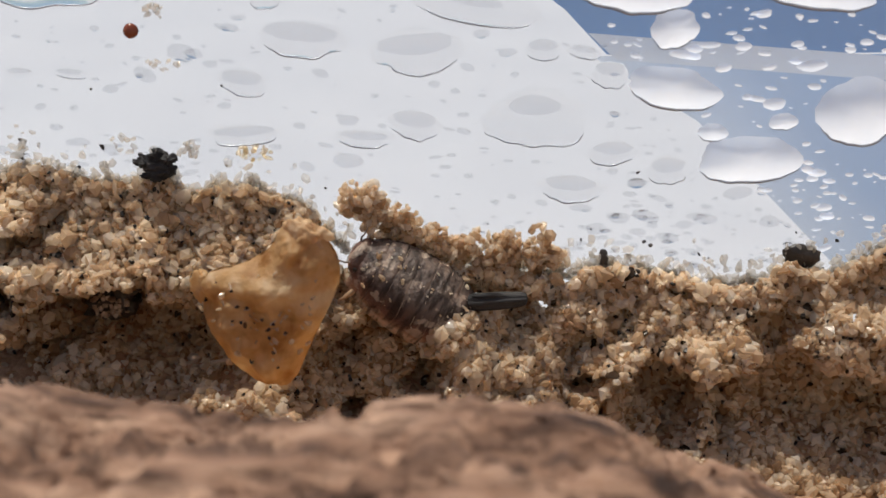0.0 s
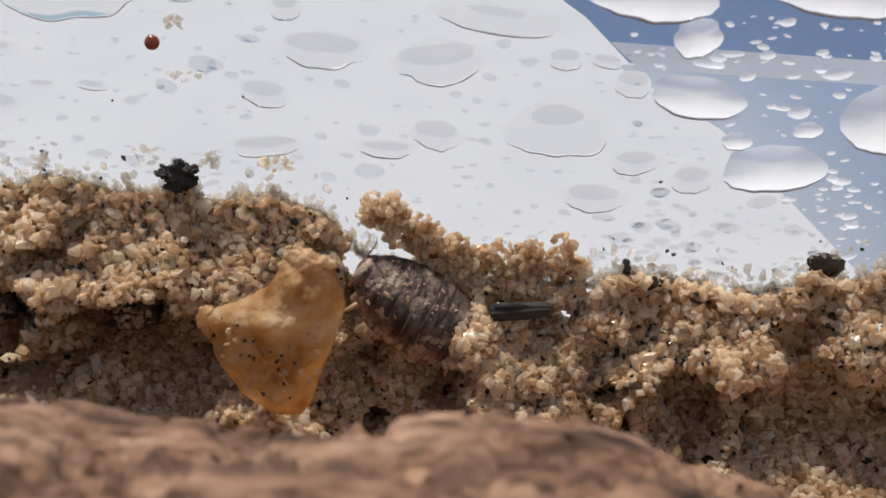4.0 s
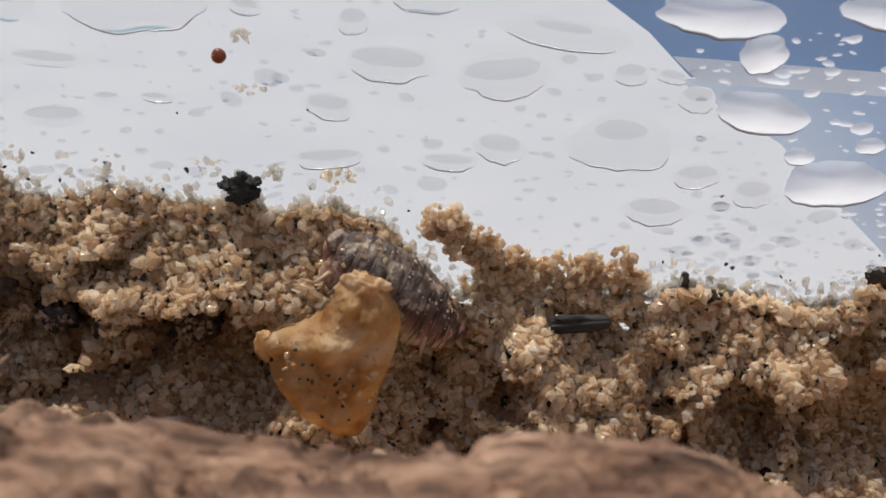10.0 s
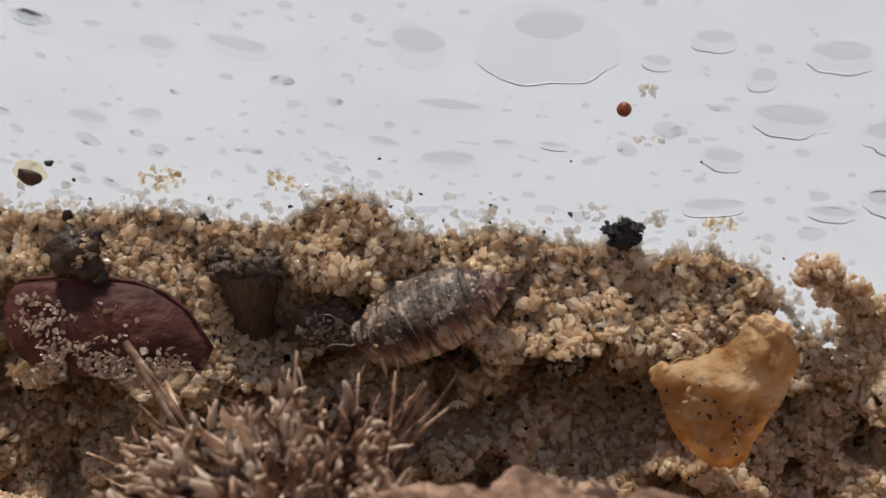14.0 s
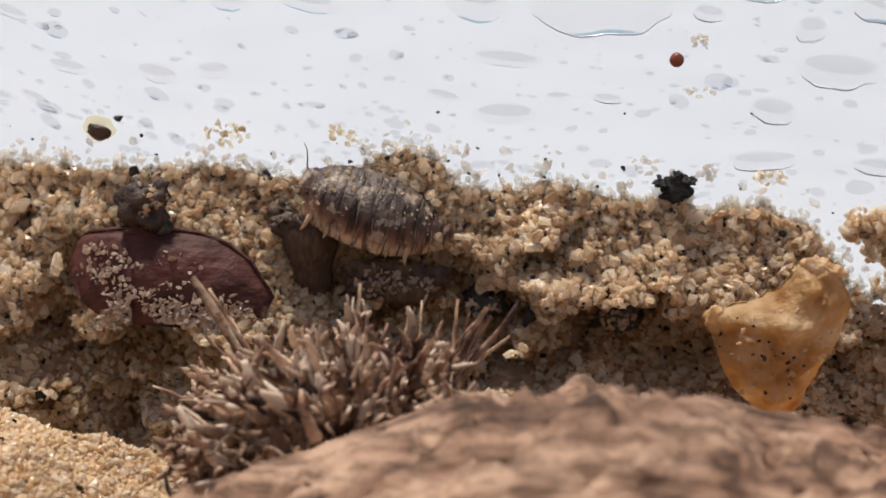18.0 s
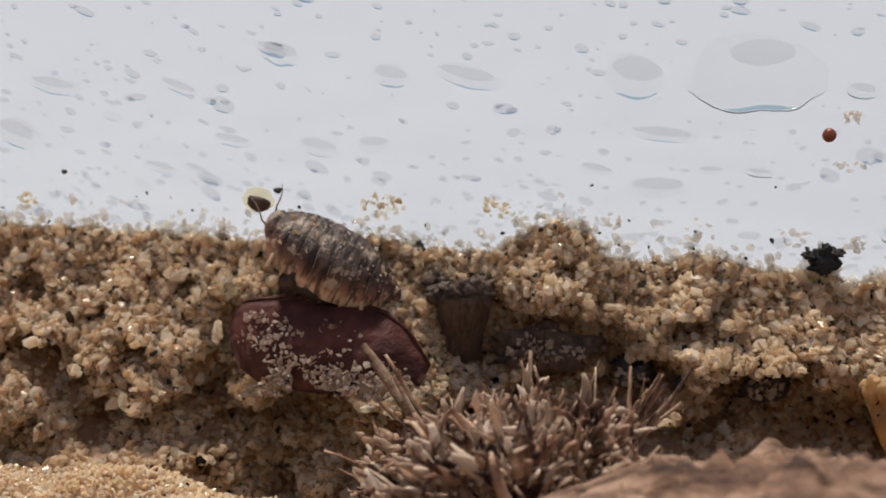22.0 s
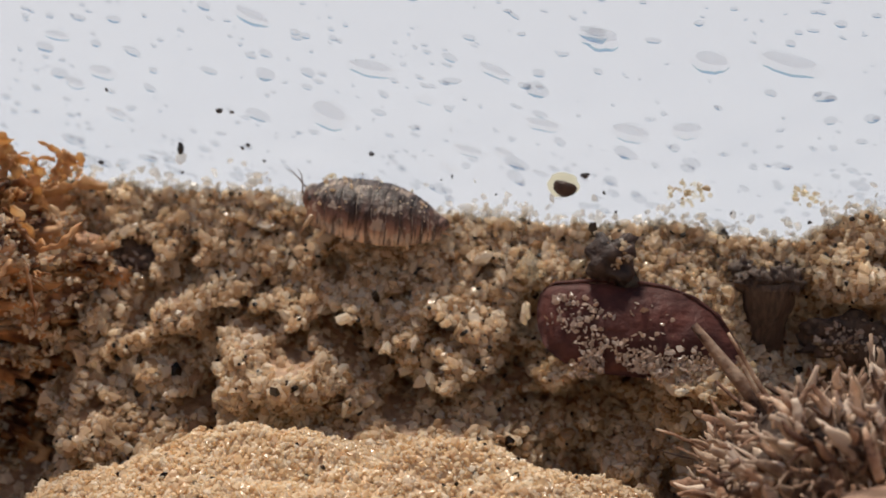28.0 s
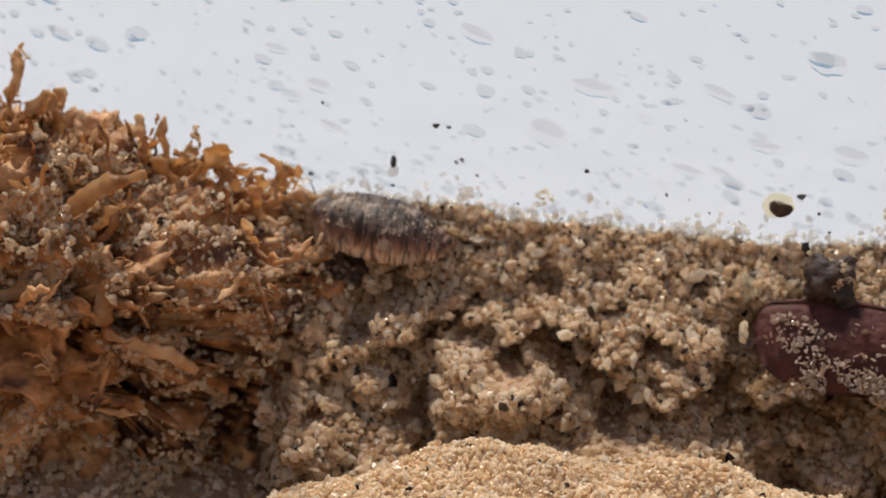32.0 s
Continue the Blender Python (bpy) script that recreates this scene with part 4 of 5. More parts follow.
# ---- golden mound in front ----
def build_mound():
    def height(x, y):
        d = ((x + 11.5) / 30.0) ** 2 + ((y + 17.5) / 10.5) ** 2
        return 14.2 * np.sqrt(np.clip(1 - d, 0, 1)) - 7.4 + 1.1 * fractal(x / 6, y / 4, 0, 4, 71)
    xs, ys = np.linspace(-42.0, 19.0, 70), np.linspace(-28.5, -6.8, 40)
    x, y = np.meshgrid(xs, ys, indexing="ij")
    solid("sand_mound", mesh_of("sand_mound", np.stack([x, y, height(x, y) - 0.1], -1).reshape(-1, 3), grid_faces(70, 40), m_mound), "smooth low mound of fine golden sand", "sand mound")
    n = 36000
    x, y = rng.uniform(-41, 18, n), rng.uniform(-28, -7, n)
    z = height(x, y)
    ok = z > -3.5
    c = np.stack([x, y, z + rng.uniform(-0.12, 0.15, n)], -1)[ok]
    solid("golden_sand", grains("golden_sand", c, np.clip(rng.lognormal(math.log(0.18), 0.36, len(c)), 0.08, 0.45), m_gold), "fine golden sand grains with dark specks", "sand", kind="stuff")


build_mound()


# ---- rotten wood with a frayed end ----
WOOD_X = [8, 11, 14, 17.4, 20, 26, 30, 34, 36, 41, 45, 50, 54, 59, 63.6, 68, 71, 77.7, 83, 90, 100, 110]
WOOD_TOP = [4.0, 7.2, 8.8, 10.2, 10.6, 12.8, 14.4, 15.4, 15.7, 14.6, 13.4, 12.8, 12.6, 13.2, 13.7, 13.1, 12.2, 9.2, 6.0, 3.2, 1.2, 0.5]


def strand(a, b, width, bend, seed, n=6):
    """A tapered, slightly bent fibre from a to b."""
    a, b = np.asarray(a, float), np.asarray(b, float)
    s = np.linspace(0, 1, n)[:, None]
    side = np.array([math.sin(seed * 1.7), math.cos(seed * 2.9), math.sin(seed * 3.1 + 1)])
    return tube(a * (1 - s) + b * s + side * bend * np.sin(math.pi * s * (0.8 + 0.5 * math.sin(seed))), width * (1 - 0.86 * s[:, 0] ** 1.5), 5)


def curly(root, way, length, width, rnd, wild=0.35, n=7, blunt=0.6, flat=1.0, tip=0.2):
    """A fibre that wanders as it grows, blunt nearly to its end."""
    p, d = np.array(root, float), np.array(way, float)
    d /= np.linalg.norm(d)
    pts = [p]
    for _ in range(n - 1):
        d = d + np.array([rnd.gauss(0, wild), rnd.gauss(0, wild), rnd.gauss(0, wild)])
        d /= np.linalg.norm(d)
        p = p + d * length / (n - 1)
        pts.append(p)
    s = np.linspace(0, 1, n)
    return tube(pts, width * np.where(s < blunt, 1 - 0.25 * s, (1 - 0.25 * blunt) * (1 - (s - blunt) / (1 - blunt) * (1 - tip))), 5, flat)


def build_wood():
    t = thing("rotten_wood", "rotten brown wood piece with a frayed fibrous end", "wood")
    xs = np.arange(8, 110.1, 0.36)
    a = np.linspace(0, 2 * math.pi, 220, endpoint=False)
    top = np.interp(xs, WOOD_X, WOOD_TOP)[:, None]
    c, s = np.cos(a)[None], np.sin(a)[None]
    half = np.interp(xs, [8, 12, 20, 28, 60, 90, 110], [1.5, 4, 7, 10, 12, 11, 5])[:, None]
    y = -31.0 + half * np.sign(c) * np.abs(c) ** 0.8
    z = -2 + (top + 2) * np.where(s > 0, np.abs(s) ** 0.55, -np.abs(s) ** 0.8 * 0.2)
    x = np.repeat(xs[:, None], len(a), 1)
    ridges = 1.1 * fractal((x + 1.1 * y) / 8, (y - 0.6 * x) / 3.0, z / 2.6, 3, 81) + 0.8 * (0.8 - 2 * np.abs(fractal((x + y) / 7.0, (y - 0.8 * x) / 2.0, z / 1.9, 3, 85))) - 2.6 * np.clip(fractal((x + y) / 2.4, (y - x) / 1.3, z / 1.3, 2, 87) - 0.3, 0, 0.5) + 0.35 * fractal((x + y) / 1.5, (y - x) / 0.6, z / 0.7, 2, 88)
    ridges = 0.9 * ridges - 0.5 * np.abs(fractal((x + y) / 3.4, (y - x) / 0.9, z / 0.9, 2, 89))
    ridges = np.minimum(ridges, 0.3 + 0.2 * ridges)
    z = z + ridges * np.clip(s + 0.5, 0, 1)
    y = y + 0.5 * ridges
    v = np.stack([x, y, z], -1)
    part("log", mesh_of("log", v.reshape(-1, 3), grid_faces(len(xs), len(a), True), m_wood), t)
    # loose bark fibres along the top
    loose = random.Random(12)
    mats = []
    for i in range(420):
        q = v[loose.randrange(10, len(xs) - 10), loose.randrange(8, 102)]
        way = np.array([1.0, -0.75 + loose.gauss(0, 0.3), loose.gauss(0, 0.08)]) * (1 if loose.random() < 0.5 else -1)
        strip = curly(q - np.array([0, 0, 0.16]), way, loose.uniform(0.8, 2.2), loose.uniform(0.1, 0.3), loose, 0.16, 7, 0.5, 0.5)
        if i < 60:
            part("bark_fibre", mesh_of("bark_fibre", *strip, m_wood), t)
        else:
            mats.append(strip)
    tagged(part("bark_mat", mesh_of("bark_mat", *merged(mats), m_wood), t, "loose brown bark fibres"), kind="stuff")
    # frayed end: bold spikes one by one, then the fine mat of fibres
    spikes = [((17.6, -18.2, 8.0), (9.6, -12.8, 15.6), 0.8), ((22.2, -18.0, 9.5), (20.6, -14.2, 16.2), 0.7), ((24.5, -18.5, 10.0), (25.2, -15.0, 15.9), 0.6), ((26.5, -19.0, 10.5), (31.4, -15.8, 15.9), 0.6),
              ((20.0, -18.5, 9.5), (15.6, -14.6, 13.4), 0.7), ((27.0, -20.0, 11.0), (28.6, -16.0, 15.8), 0.6), ((17.0, -18.5, 6.0), (7.6, -15.5, 9.6), 0.4)]
    blades = random.Random(21)
    k = 0
    for p, q, w in spikes:
        k += 1
        # a splintered blade: slivers side by side, each broken off at its own length
        p, q = np.array(p), np.array(q)
        long = np.linalg.norm(q - p)
        slivers = [curly(p, q - p, long, w * (0.5 if k == 1 else 0.28), blades, 0.02 if k == 1 else 0.07, 10, 0.5, 1.7, 0.5)]
        for j in range(9):
            off = np.array([blades.gauss(0, 0.5), blades.gauss(0, 0.4), blades.gauss(0, 0.4)]) * w
            slivers.append(curly(p + off, q - p + 0.5 * off, long * blades.uniform(0.45, 0.92), w * blades.uniform(0.1, 0.2), blades, 0.06, 8, 0.5, 1.9, 0.6))
        for piece in slivers:
            part("splinter", mesh_of("splinter", *piece, m_fibre), t)
    local = random.Random(5)
    brown, pale = [], []
    # broad blunt shreds, torn and curled, in bundles that part towards their ends
    for i in range(170):
        turn = math.radians(local.uniform(-62, 122))
        front = local.uniform(-1.0, 0.6)
        d = np.array([-math.sin(turn), 0.0, math.cos(turn)])
        out = local.uniform(0.3, 1.0)
        root = np.array([21.0, -19.6, 5.9]) + d * np.array([8.6, 0, 6.6]) * out + np.array([0, 4.6 * front, 0])
        # upright sheaves on the log's side, a leaning tangle on the other
        lean = np.array([-0.75, 0.1, 0.35]) if root[0] < 19 else np.array([0.1, 0.2, 1.0])
        way = 0.7 * d * np.array([1.0, 0, 0.8]) + 0.7 * lean + np.array([local.gauss(0, 0.33), 0.4 * front + local.gauss(0, 0.3), local.gauss(0, 0.3)])
        way /= np.linalg.norm(way)
        long, bright = local.uniform(1.6, 4.4) * (1.25 - 0.4 * out), local.random() + (0.3 if root[0] < 19 and root[2] > 5 else 0.0)
        for j in range(9):
            off = np.array([local.gauss(0, 0.5), local.gauss(0, 0.4), local.gauss(0, 0.5)])
            shred = curly(root + off, way + 0.25 * off, long * local.uniform(0.5, 1.15), local.uniform(0.07, 0.23), local, 0.17, 9, 0.6, local.uniform(1.4, 3.4), local.uniform(0.15, 0.6))
            if j < 2 and i < 150:
                part("shred", mesh_of("shred", *shred, m_pale if bright > 0.82 else m_fibre), t)
            else:
                (pale if local.random() < 0.08 + 0.45 * bright else brown).append(shred)
        for j in range(6):
            off = np.array([local.gauss(0, 0.45), local.gauss(0, 0.4), local.gauss(0, 0.45)])
            chip = curly(root + way * long * local.uniform(0.2, 0.95) + off, way + 1.5 * off, local.uniform(0.5, 1.7), local.uniform(0.05, 0.16), local, 0.25, 5, 0.5, 1.8)
            (pale if local.random() < 0.35 else brown).append(chip)
    for i in range(260):
        root = np.array([local.uniform(11.5, 25), -23.5 + local.gauss(0, 1.0), local.uniform(1.5, 9.5)])
        brown.append(curly(root, (local.gauss(-0.3, 0.6), -0.3, local.gauss(-0.2, 0.7)), local.uniform(1.5, 4.0), local.uniform(0.05, 0.13), local, 0.4, 9, 0.85, local.uniform(1.0, 2.4)))
    tagged(part("fibre_mat", mesh_of("fibre_mat", *merged(brown), m_fibre), t, "tangle of grey-brown fibres"), kind="stuff")
    tagged(part("pale_mat", mesh_of("pale_mat", *merged(pale), m_pale), t, "tangle of pale fibre ends"), kind="stuff")
    part("core", mesh_of("core", *pebble((21.5, -20.2, 5.2), (8.4, 4.2, 6.6), 91, 0.3, 30, 40, 4, 2.5), m_stump), t)


build_wood()


# ---- husk clump at the far end ----
def frill(root, way, length, width, rnd, wild=0.22, n=16, thick=0.16):
    """A ragged flat tatter of husk that wanders, torn along both edges and at its end."""
    p, d = np.array(root, float), np.array(way, float)
    d /= np.linalg.norm(d)
    side = np.cross(d, (rnd.gauss(0, 0.35), -1.0, rnd.gauss(0, 0.35)))
    side /= np.linalg.norm(side)
    seed = rnd.randrange(1000)
    s = np.linspace(0, 1, n)
    rag = 1 + 0.8 * fractal(s * 7, seed * 1.7, 0, 3, 201), 1 + 0.8 * fractal(s * 6, seed * 1.7 + 9, 0, 3, 203)
    taper = width * (0.75 + 0.5 * s) * np.where(s > 0.8, 1 - 0.7 * (s - 0.8) / 0.2, 1)
    v = []
    for i in range(n):
        d = d + np.array([rnd.gauss(0, wild), rnd.gauss(0, wild), rnd.gauss(0, wild)]) * 0.6
        d /= np.linalg.norm(d)
        side = side - d * side.dot(d)
        side /= np.linalg.norm(side)
        up = np.cross(d, side)
        p = p + d * length / (n - 1)
        for u in (-1, -0.45, 0.1, 0.55, 1):
            w = taper[i] * (rag[0][i] if u < 0 else rag[1][i])
            v.append(p + side * u * w + up * (0.35 * width * (u * u - 0.4) + 0.12 * rnd.gauss(0, 1) * width))
    v = np.array(v)
    f, m = grid_faces(n, 5), n * 5
    back = v + np.array([0, thick, 0.03])
    line = list(range(5)) + [i * 5 + 4 for i in range(1, n)] + [(n - 1) * 5 + j for j in range(3, -1, -1)] + [i * 5 for i in range(n - 2, 0, -1)]
    edge = [(a, a + m, b + m, b) for a, b in zip(line, line[1:] + line[:1])]
    return np.concatenate([v, back]), [tuple(q) for q in f] + [tuple((q + m)[::-1]) for q in f] + edge


def build_husk():
    t = thing("husk_clump", "clump of orange-brown fibrous husk mixed with sand", "husk clump")
    local = random.Random(9)
    th = np.linspace(0, math.pi, 140)[:, None]
    ph = np.linspace(0, 2 * math.pi, 260, endpoint=False)[None]
    d = np.stack([np.sin(th) * np.cos(ph), np.sin(th) * np.sin(ph), np.cos(th) + 0 * ph], -1)
    size, mid = np.array([23.0, 10.0, 14.0]), np.array([-62.0, -5.5, 11.0])
    def bulge(d):
        r = 1 + 0.17 * fractal(d[..., 0] * 4, d[..., 1] * 4, d[..., 2] * 4, 3, 101) + 0.2 * (1 - 2 * np.abs(fractal(d[..., 0] * 9, d[..., 1] * 9, d[..., 2] * 9, 3, 105)))
        r = r + 0.035 * fractal(d[..., 0] * 26, d[..., 1] * 26, d[..., 2] * 26, 2, 108)
        at = mid + d * r[..., None] * size
        for hx, hz, hw, hh, deep in ((-45.6, 13.6, 4.2, 1.3, 0.75), (-48.0, 3.3, 2.4, 4.4, 0.75), (-51.2, 15.8, 1.3, 1.0, 0.6), (-41.8, 10.9, 2.0, 1.4, 0.5), (-37.5, 2.6, 3.6, 1.8, 0.6), (-57.0, 12.0, 3.0, 2.0, 0.4)):
            q = ((at[..., 0] - hx) / hw) ** 2 + ((at[..., 2] - hz) / hh) ** 2
            r = r - deep * np.exp(-q * q) * (d[..., 1] < 0.2)
        at = mid + d * r[..., None] * size
        for top, deep in ((15.6, 3.0), (9.5, 2.6)):
            ledge = top + 1.8 * fractal(at[..., 0] / 4.0, 5.1, 0, 2, 115)
            at[..., 1] = at[..., 1] + deep * np.clip((ledge - at[..., 2]) / 1.2, 0, 1) * (d[..., 1] < 0) * (0.6 + 0.6 * fractal(at[..., 0] / 3, at[..., 2] / 3, 0.2, 2, 117))
        return at
    v = bulge(d)
    part("core", mesh_of("core", v.reshape(-1, 3), grid_faces(140, 260, True), m_husk), t)
    def surface(a, b):
        return bulge(np.array([math.sin(a) * math.cos(b), math.sin(a) * math.sin(b), math.cos(a)]))
    fine = []
    for i in range(80):
        a, b = local.uniform(0.1, 2.6), -math.pi / 2 + local.gauss(0.5, 0.8)
        p = surface(a, b)
        way = np.array([local.gauss(0.3, 0.8), -0.3 + local.gauss(0, 0.35), local.gauss(0.1, 0.8)])
        for j in range(7):
            off = np.array([local.gauss(0, 0.5), local.gauss(0, 0.2), local.gauss(0, 0.5)])
            if j < 3:
                strip = frill(p + off, way + 0.7 * off, local.uniform(1.5, 5.0), local.uniform(0.12, 0.45), local)
            else:
                strip = curly(p + off, way + 0.7 * off, local.uniform(0.8, 3.6), local.uniform(0.05, 0.2), local, 0.3, 8, 0.6, local.uniform(0.3, 0.8))
            if j == 0 and i < 110:
                part("fibre", mesh_of("fibre", *strip, m_lobe if i % 2 else m_husk), t)
            else:
                fine.append(strip)
    tagged(part("fibre_mat", mesh_of("fibre_mat", *merged(fine), m_strand), t, "tangle of brown fibres"), kind="stuff")
    # golden branching lobes that stand up along the top
    roots = [(-55.5, 26.0, -2.6, 4.6, 0.75), (-53.5, 25.0, 0.6, 4.4, 0.6), (-50.2, 25.5, 1.0, 4.0, 0.6), (-47.5, 25.0, 3.4, 3.2, 0.75), (-48.6, 24.6, 2.2, 3.9, 0.5), (-44.2, 23.2, 1.9, 3.3, 0.5), (-42.6, 22.8, 0.8, 2.6, 0.5),
             (-40.8, 23.0, 3.2, 2.8, 0.6), (-41.0, 22.5, 2.0, 3.8, 0.7), (-58.5, 25.5, -1.2, 5.0, 0.7), (-61.0, 25.0, -2.0, 6.2, 0.7), (-64.0, 25.0, 1.0, 7.0, 0.6), (-46.0, 23.0, -0.6, 3.0, 0.5), (-62.5, 28.0, 2.4, 7.0, 0.5), (-61.5, 26.5, 3.2, 4.6, 0.6), (-57.0, 25.5, -2.5, 5.6, 0.6)]
    shoots = []
    for k, (x, z, dx, dz, w) in enumerate(roots):
        y = -5.5 + 0.8 * math.sin(k * 2.2)
        shoots.append((np.array((x, y, z - 1.5)), np.array((x + dx * 1.2, y + 1.0, z + dz * 0.72)), w))
    for k in range(20):
        foot = surface(local.uniform(0.25, 1.7), -math.pi / 2 + local.uniform(-0.3, 1.1))
        shoots.append((foot, foot + np.array((local.gauss(0.6, 1.3), -0.9 + local.gauss(0, 0.4), local.gauss(0.5, 1.2))), local.uniform(0.25, 0.5)))
    for foot, tip, w in shoots:
        pieces = [frill(foot, tip - foot, np.linalg.norm(tip - foot), w * 0.8, local, 0.22, 22, 0.1)]
        for j in range(9):
            p = foot + (tip - foot) * local.uniform(0.1, 0.9)
            pieces.append(frill(p, (local.gauss(0.5, 0.9), local.gauss(0, 0.3), local.gauss(0.6, 0.5)), local.uniform(0.6, 2.4), w * local.uniform(0.15, 0.6), local, 0.4, 14, 0.08))
        lobe = part("lobe", mesh_of("lobe", *pieces[0], m_lobe), t, "golden branching lobe")
        for piece in pieces[1:]:
            part("branch", mesh_of("branch", *piece, m_lobe), lobe)
    for k, (p, q, w) in enumerate([((-57, -13.2, 20.0), (-48, -12.0, 26.0), 0.75), ((-62, -15, 13), (-52, -14.5, 15.5), 0.6), ((-50.6, -14.0, 13.2), (-48.4, -13.2, 17.4), 0.65), ((-50.5, -13.5, 12.6), (-43.0, -12.6, 11.4), 0.6)]):
        part("strap", mesh_of("strap", *frill(p, np.subtract(q, p), np.linalg.norm(np.subtract(q, p)), w, local, 0.08, 26, 0.3), m_lobe), t, "golden strap of husk")
    n = 34000
    a, b = rng.uniform(0.25, 2.6, n), rng.normal(-math.pi / 2 + 0.5, 0.8, n)
    keep = fractal(a * 3.4, b * 3.4, 0, 2, 120) > np.where(a < 1.75, -0.25, 0.1)
    dd = np.stack([np.sin(a) * np.cos(b), np.sin(a) * np.sin(b), np.cos(a)], -1)[keep]
    tagged(part("sand_dusting", grains("sand_dusting", bulge(dd), np.clip(rng.lognormal(math.log(0.21), 0.38, len(dd)), 0.1, 0.46), m_grain), t, "sand grains caught in the husk"), kind="stuff")


build_husk()


# ---- blue sheets behind the tub's wall that paint a shadow lying on it ----
def build_blue_shadow():
    t = thing("blue_shadow", "blue sheets behind the tub's wall standing in for a shadow on it", "panel")

    def sheet(name, edge, off, mat, label=""):
        n = len(edge)
        v = [(x, wall_y(z) + off, z) for x, z in edge]
        f = [tuple(range(n))]
        part(name, mesh_of(name, np.array(v), f, mat, smooth=False), t, label).visible_shadow = False
    sheet("upper_sheet", [(73.0, 26.6), (70.0, 29.8), (66.0, 32.8), (60.6, 37.2), (52.0, 45.0), (44.0, 56.0), (190, 56), (190, 26.6)], 5.0, m_deep_shadow, "deeper blue sheet painting the darker shadow")
    sheet("lower_sheet", [(72.0, 26.5), (190, 26.5), (190, -20), (121, -20), (108, -7), (97.0, 3.5), (88.4, 12.6), (79.6, 21.7)], 5.0, m_shadow_blue, "blue sheet painting the shadow, milky at its soft edge")
    sheet("strip", [(71.6, 28.2), (92.5, 26.4), (190, 20.3), (190, 18.4), (92.5, 24.7), (73.6, 26.3)], 4.4, m_light_band, "white strip painting a band of light in the shadow")


build_blue_shadow()


# ---- the orange peel flake, which shifts as the animal pushes past ----
def build_peel():
    t = thing("peel_flake", "curled orange peel flake with dark specks, half sunk in sand", "peel flake", at=(49.5, -7.2, 10.9))
    left = [(0, 1.6, 5.6), (0.06, 0.7, 5.1), (0.14, 0.4, 4.2), (0.22, -0.3, 3.2), (0.3, -2.2, 2.3), (0.38, -4.0, 1.9), (0.46, -4.9, 1.2), (0.56, -4.6, -0.6), (0.7, -3.9, -2.3), (0.85, -2.8, -4.1), (1, -0.6, -5.7)]
    right = [(0, 2.5, 5.7), (0.06, 3.4, 5.2), (0.14, 4.1, 4.3), (0.27, 4.9, 2.9), (0.42, 4.8, 1.2), (0.58, 4.0, -0.6), (0.75, 3.0, -2.9), (0.9, 2.2, -5.0), (1, 1.3, -5.9)]
    left, right = ([(k, 0.94 * x, z) for k, x, z in side] for side in (left, right))
    part("flake", mesh_of("flake", *plate(left, right, 60, 2.5, 0.7, 7, 50, 0.45), m_peel), t)
    part("fold", mesh_of("fold", *pebble((2.3, -0.4, 4.5), (1.5, 0.9, 1.3), 72, 0.42, 34, 44, 4, 1.9), m_pith), t, "pale crumpled fold")
    part("lip", mesh_of("lip", *pebble((-4.3, -0.5, 1.0), (0.75, 0.7, 0.95), 73, 0.3, 24, 32, 4, 2.0), m_peel), t, "pale rolled corner")
    n = 20
    c = np.stack([rng.normal(0, 2.0, n), np.full(n, -2.15), rng.normal(-0.4, 1.9, n)], -1)
    c[:, 1] = -2.5 * np.cos(c[:, 0] / 4.4) * np.cos((c[:, 2] + 0.3) / 4.6) - 0.12
    c = np.concatenate([c, [(-3.9, -0.75, 0.1)]])
    part("specks", grains("specks", c, np.append(rng.uniform(0.07, 0.16, n), 0.24), m_black), t, "dark specks")
    n = 100
    c = np.stack([rng.normal(-0.3, 2.1, n), np.zeros(n), rng.normal(0.2, 2.3, n)], -1)
    c = c[(c[:, 0] < 3.4 - 0.1 * np.abs(c[:, 2])) & (c[:, 0] > -3.6) & (c[:, 2] > -4) & (c[:, 2] < 2.6 + 0.5 * c[:, 0])]
    c[:, 1] = -2.3 * np.cos(c[:, 0] / 4.4) * np.cos((c[:, 2] + 0.3) / 4.6) - 0.15
    tagged(part("sand_crust", grains("sand_crust", c, rng.uniform(0.08, 0.27, len(c)), m_grain, 0.4), t, "wet sand grains"), kind="stuff")
    return t


peel = build_peel()


# ---- the woodlouse ----
def girth(x):
    """Half width and height of the animal's back along its length."""
    s = np.sqrt(np.clip(1 - np.abs((x + 0.3) / 5.75) ** 2.5, 0, 1))
    taper = 1 - 0.34 * np.clip((x - 0.5) / 5, 0, 1) ** 1.4
    return 2.9 * s * taper, 2.6 * s * taper + 0.1


